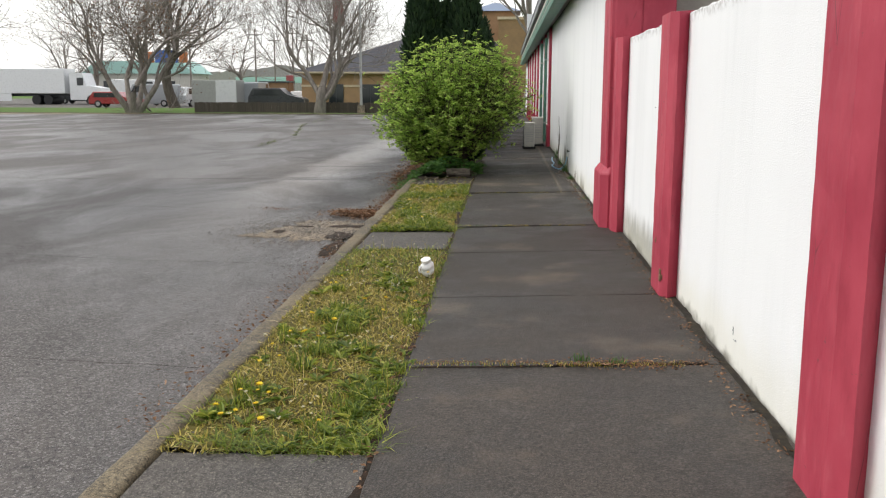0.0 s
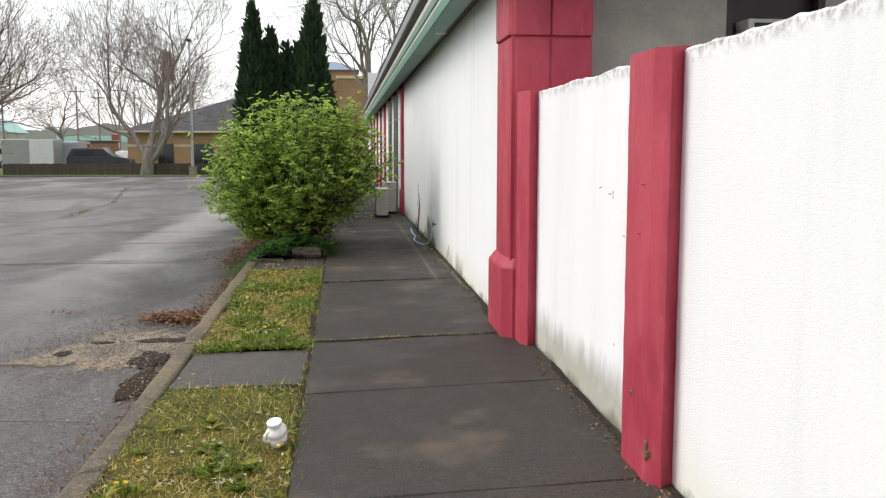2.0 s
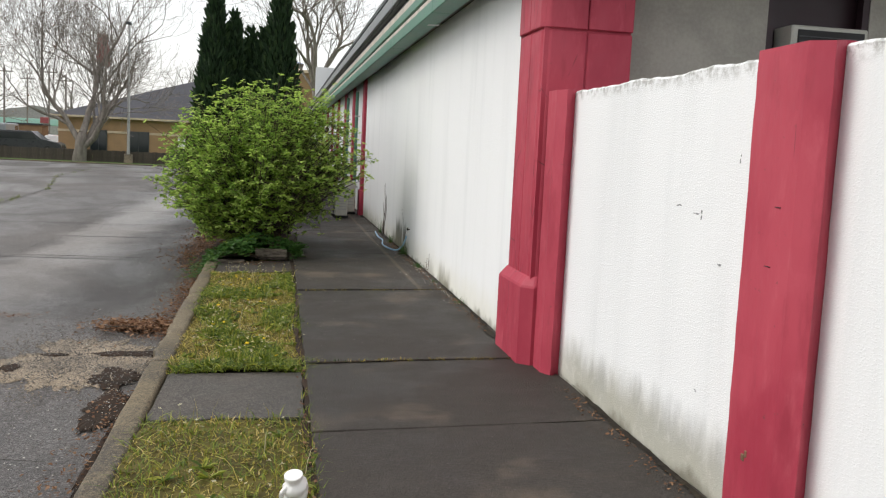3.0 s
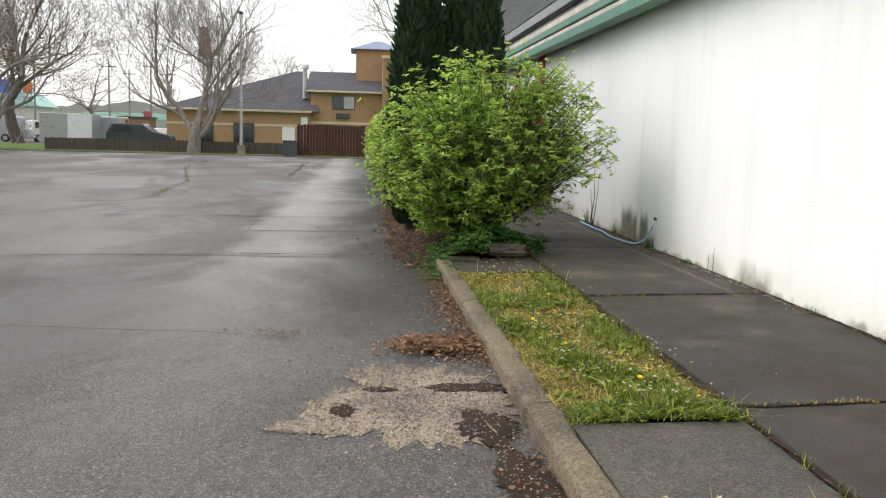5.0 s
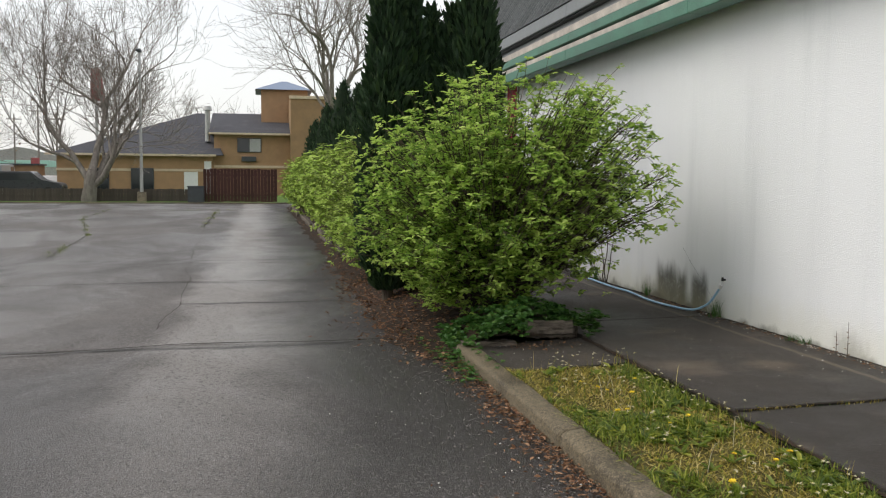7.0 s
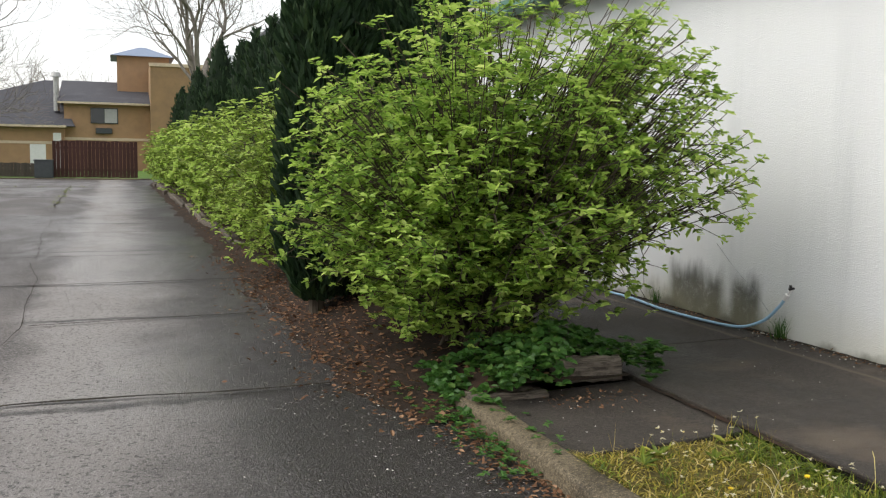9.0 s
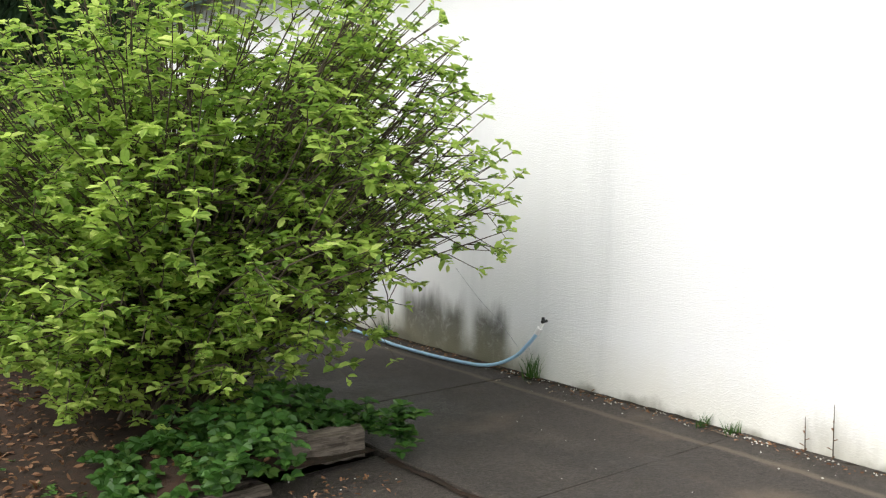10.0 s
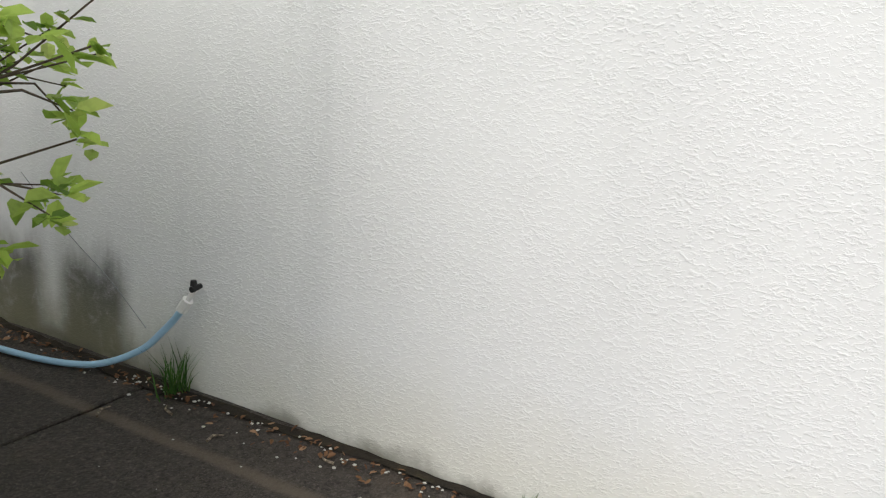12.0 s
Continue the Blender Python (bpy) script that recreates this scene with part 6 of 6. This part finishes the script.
def vehicle(name, x, y, turn, length, height, width, paint, label, van=False):
    """A parked car or van: body, cabin panes, bumpers, lights and four wheels."""
    car = tagged(base_of(name, x, y, -0.13), label, "car" if not van else "van", "parked vehicles")
    l, h = length / 2, height
    if van:
        side = [(-l, 0.3), (-l, h - 0.08), (-l + 0.1, h), (l * 0.55, h), (l * 0.72, h * 0.62), (l * 0.98, h * 0.5), (l, h * 0.4), (l, 0.3)]
    else:
        side = [(-l, 0.32), (-l, h * 0.58), (-l * 0.93, h * 0.64), (-l * 0.82, h), (l * 0.15, h), (l * 0.42, h * 0.64), (l * 0.92, h * 0.54), (l, h * 0.44), (l, 0.32)]
    bm = prism(side, -width / 2, width / 2, "y")
    bmesh.ops.bevel(bm, geom=list(bm.edges), offset=0.05, segments=1, affect="EDGES")
    part("body", bm, paint, car)
    for s_ in (-1, 1):
        w0, w1 = (l * 0.1, l * 0.62) if van else (-l * 0.78, l * 0.30)
        pane = [(w0, h * 0.64), (w0 + 0.05, h * 0.92), (w1 - 0.3, h * 0.92), (w1, h * 0.64)]
        part("side_window", prism(pane, s_ * (width / 2 + 0.004), s_ * (width / 2 + 0.012), "y"), M_GLASS, car)
        for wx in (-l * 0.62, l * 0.62):
            wh = part("wheel", rod(bmesh.new(), (wx, s_ * (width / 2 - 0.18), 0.33), (wx, s_ * (width / 2 + 0.02), 0.33), 0.33, None, 16), M_BLACK, car)
            part("rim", rod(bmesh.new(), (wx, s_ * (width / 2 + 0.021), 0.33), (wx, s_ * (width / 2 + 0.03), 0.33), 0.19, None, 12), M_STEEL, wh)
        part("headlight", boxed(l - 0.03, l + 0.01, s_ * width * 0.36 - 0.12, s_ * width * 0.36 + 0.12, h * 0.36, h * 0.44), M_STEEL, car)
    part("bumper", boxed(l - 0.02, l + 0.08, -width * 0.46, width * 0.46, 0.34, 0.52, 0.03), M_DARKTRIM, car)
    car.matrix_basis = pose(x, y, -0.13, 0, 0, turn)
    return car


P_WHITE, P_RED = plain("white_car_paint", (0.7, 0.71, 0.72), 0.3, 0.04, coat=0.4), plain("red_car_paint", (0.32, 0.03, 0.03), 0.3, 0.05, coat=0.4)
P_DARK, P_GREY = plain("dark_car_paint", (0.03, 0.032, 0.04), 0.3, 0.05, coat=0.4), plain("grey_car_paint", (0.32, 0.34, 0.36), 0.35, 0.05, coat=0.3)
vehicle("suv", -19.8, 78.2, 0, 4.9, 1.75, 1.95, P_DARK, "dark parked sport utility car behind the fence")
vehicle("van", -33.4, 84, 180, 5.0, 2.1, 2.0, P_GREY, "grey parked delivery van", True)
vehicle("pickup", -30.7, 87, 80, 5.2, 1.85, 1.95, P_WHITE, "white parked pickup truck")
vehicle("car", -35.0, 80, 0, 4.5, 1.4, 1.8, P_RED, "dark red parked saloon car")
vehicle("van", -37.5, 92, 0, 5.8, 2.6, 2.1, P_WHITE, "tall white parked van", True)
vehicle("van", -23.6, 84.5, 90, 4.6, 2.3, 1.9, P_GREY, "grey parked box van behind the fence", True)
for i, (x, y, p, t) in enumerate(((-25.5, 104, P_WHITE, 0), (-21.5, 100, P_WHITE, 20), (-23.0, 96, P_RED, 180), (-31, 112, P_GREY, 0), (-41, 108, P_WHITE, 180), (-48, 100, P_DARK, 0), (-20.2, 90, P_WHITE, 90), (-27.5, 118, P_WHITE, 0))):
    vehicle("car", x, y, t, 4.5, 1.45, 1.8, p, "parked car in the yard beyond the fence")

trailer = tagged(base_of("semi_trailer", -54, 95, -0.13), "long white box trailer with its tractor", "truck")
part("box", boxed(-11, 7.4, -1.3, 1.3, 1.15, 3.75, 0.04), P_WHITE, trailer, "white trailer box")
part("chassis", boxed(-10.8, 7.2, -0.6, 0.6, 0.85, 1.149), M_DARKTRIM, trailer)
part("side_skirt", boxed(-6.5, 1.5, -1.28, -1.22, 0.35, 1.149), P_WHITE, trailer)
for wx in (-9.6, -8.3, 4.2, 5.5, 10.2):
    wh = part("wheel", rod(bmesh.new(), (wx, -1.28, 0.5), (wx, 1.28, 0.5), 0.5, None, 16), M_BLACK, trailer)
cab = prism([(7.9, 0.5), (7.9, 3.3), (9.3, 3.3), (9.7, 2.0), (11.2, 1.75), (11.3, 0.5)], -1.2, 1.2, "y")
part("cab", cab, P_WHITE, trailer, "white tractor cab")
part("cab_window", boxed(8.7, 9.4, -1.215, -1.204, 2.0, 2.8), M_GLASS, trailer)

box_store = tagged(base_of("container", -25.95, 81, -0.13), "grey corrugated storage container", "container")
part("body", boxed(-2.1, 2.0, -1.2, 1.2, 0.1, 2.45, 0.03), M_STEEL, box_store)
for k in range(16):
    part("rib", boxed(-2.05 + k * 0.13, -1.98 + k * 0.13, -1.225, -1.199, 0.15, 2.4), M_STEEL, box_store)
part("door", boxed(0.1, 1.95, -1.24, -1.20, 0.15, 2.4), P_WHITE, box_store, "pale container door")
store2 = tagged(base_of("shed", -23.2, 92, -0.13), "small brown flat-roofed storage shed", "shed")
part("wall", boxed(-1.6, 1.2, -1.2, 1.2, 0, 2.3), M_BROWNBRICK, store2)
part("roof", boxed(-1.75, 1.35, -1.35, 1.35, 2.3, 2.45), M_DARKTRIM, store2)

# teal paled: distance haze is put into the colour
M_TEAL = plain("hazy_teal_paint", (0.34, 0.55, 0.50), 0.6, 0.08)
can = tagged(base_of("canopy", -54, 210, -0.2), "teal filling station canopy on posts, paled by painted haze", "canopy")
part("roof", boxed(-8, 8, -4, 4, 3.2, 4.5, 0.05), M_TEAL, can)
for px_ in (-6, -1, 4):
    part("post", boxed(px_ - 0.2, px_ + 0.2, -0.2, 0.2, 0, 3.2), M_STEEL, can)
can2 = tagged(base_of("store", -60, 150, -0.2), "low pale store with a teal roof", "building")
part("wall", boxed(-9, 9, -4, 4, 0, 4.2), M_OFFWHITE, can2)
part("roof", prism([(-9.5, 4.2), (9.5, 4.2), (7, 6.2), (-7, 6.2)], -4.5, 4.5, "y"), M_TEAL, can2)
part("window", boxed(-6, 6, -4.05, -4.001, 1, 3), M_GLASS, can2)


def pole_sign(name, x, y, pole_h, boards_, label, pole_r=0.16):
    s_ = tagged(base_of(name, x, y, -0.2), label, "sign")
    part("pole", rod(bmesh.new(), (0, 0, 0), (0, 0, pole_h), pole_r, None, 10), M_STEEL, s_)
    for x0, x1, z0, z1, m in boards_:
        part("board", boxed(x0, x1, -0.2, 0.2, z0, z1, 0.05), m, s_)
    return s_


M_SIGNRED, M_SIGNBLUE, M_SIGNORANGE = plain("faded_red_sign", (0.30, 0.07, 0.07), 0.6), plain("blue_sign", (0.06, 0.14, 0.42), 0.5), plain("orange_sign", (0.50, 0.16, 0.04), 0.5)
ss = pole_sign("pylon_sign", -20.4, 110, 12.0, (), "faded dark red tapered pylon sign on a pole")
part("board", prism([(-0.55, 9.6), (0.75, 9.3), (0.85, 10.0), (0.5, 12.8), (-0.45, 12.8)], -0.25, 0.25, "y"), M_SIGNRED, ss)
pole_sign("road_sign", -41.6, 110, 6.4, ((-1.4, 1.4, 4.9, 6.4, M_SIGNBLUE), (1.6, 2.6, 4.9, 6.2, M_SIGNORANGE), (-3.4, -1.6, 4.9, 6.2, M_SIGNORANGE)), "blue and orange roadside sign on a post")
pole_sign("road_sign", -31.2, 130, 3.9, ((-0.5, 0.5, 2.9, 3.7, M_SIGNRED), (-0.5, 0.5, 1.9, 2.7, M_OFFWHITE)), "small red and white roadside sign on a post")
for i, (x, y, h) in enumerate(((-37.5, 135, 10.5), (-33, 140, 11), (-29, 132, 9.5), (-45, 128, 10), (-52, 138, 11), (-41, 160, 11), (-24, 150, 10))):
    u = tagged(base_of("utility_pole", x, y, -0.2), "thin wooden utility pole with a crossarm", "utility pole", "utility poles along the road")
    part("pole", rod(bmesh.new(), (0, 0, 0), (0, 0, h), 0.15, 0.10, 8), M_BARK, u)
    part("crossarm", boxed(-1.1, 1.1, -0.06, 0.06, h - 0.9, h - 0.75), M_BARK, u)
# far woods on the horizon
v, f = [], []
n_ = 420
for i in range(n_ + 1):
    x = -320 + 640 * i / n_
    for k, dy in enumerate((0, 6)):
        h = 5.5 + 3.0 * noise.fractal(Vector((x * 0.035, k * 3.0, 2)), 1.0, 2.0, 5) + 0.9 * noise.noise(Vector((x * 0.7, k, 5)))
        v += [(x, 260 + dy, -0.5), (x, 260 + dy, max(2.5, h + k * 1.2))]
for i in range(n_):
    for k in (0, 2):
        a = i * 4 + k
        f.append((a, a + 1, a + 5, a + 4))
# haze in front of the woods is put into their pale grey
M_WOODS = soil("hazy_woods", (0.30, 0.29, 0.28), (0.36, 0.35, 0.33), (0.26, 0.28, 0.24))
tagged(soup("backdrop", v, f, M_WOODS), "hazy bare woods on the horizon", "woods", kind="structure")
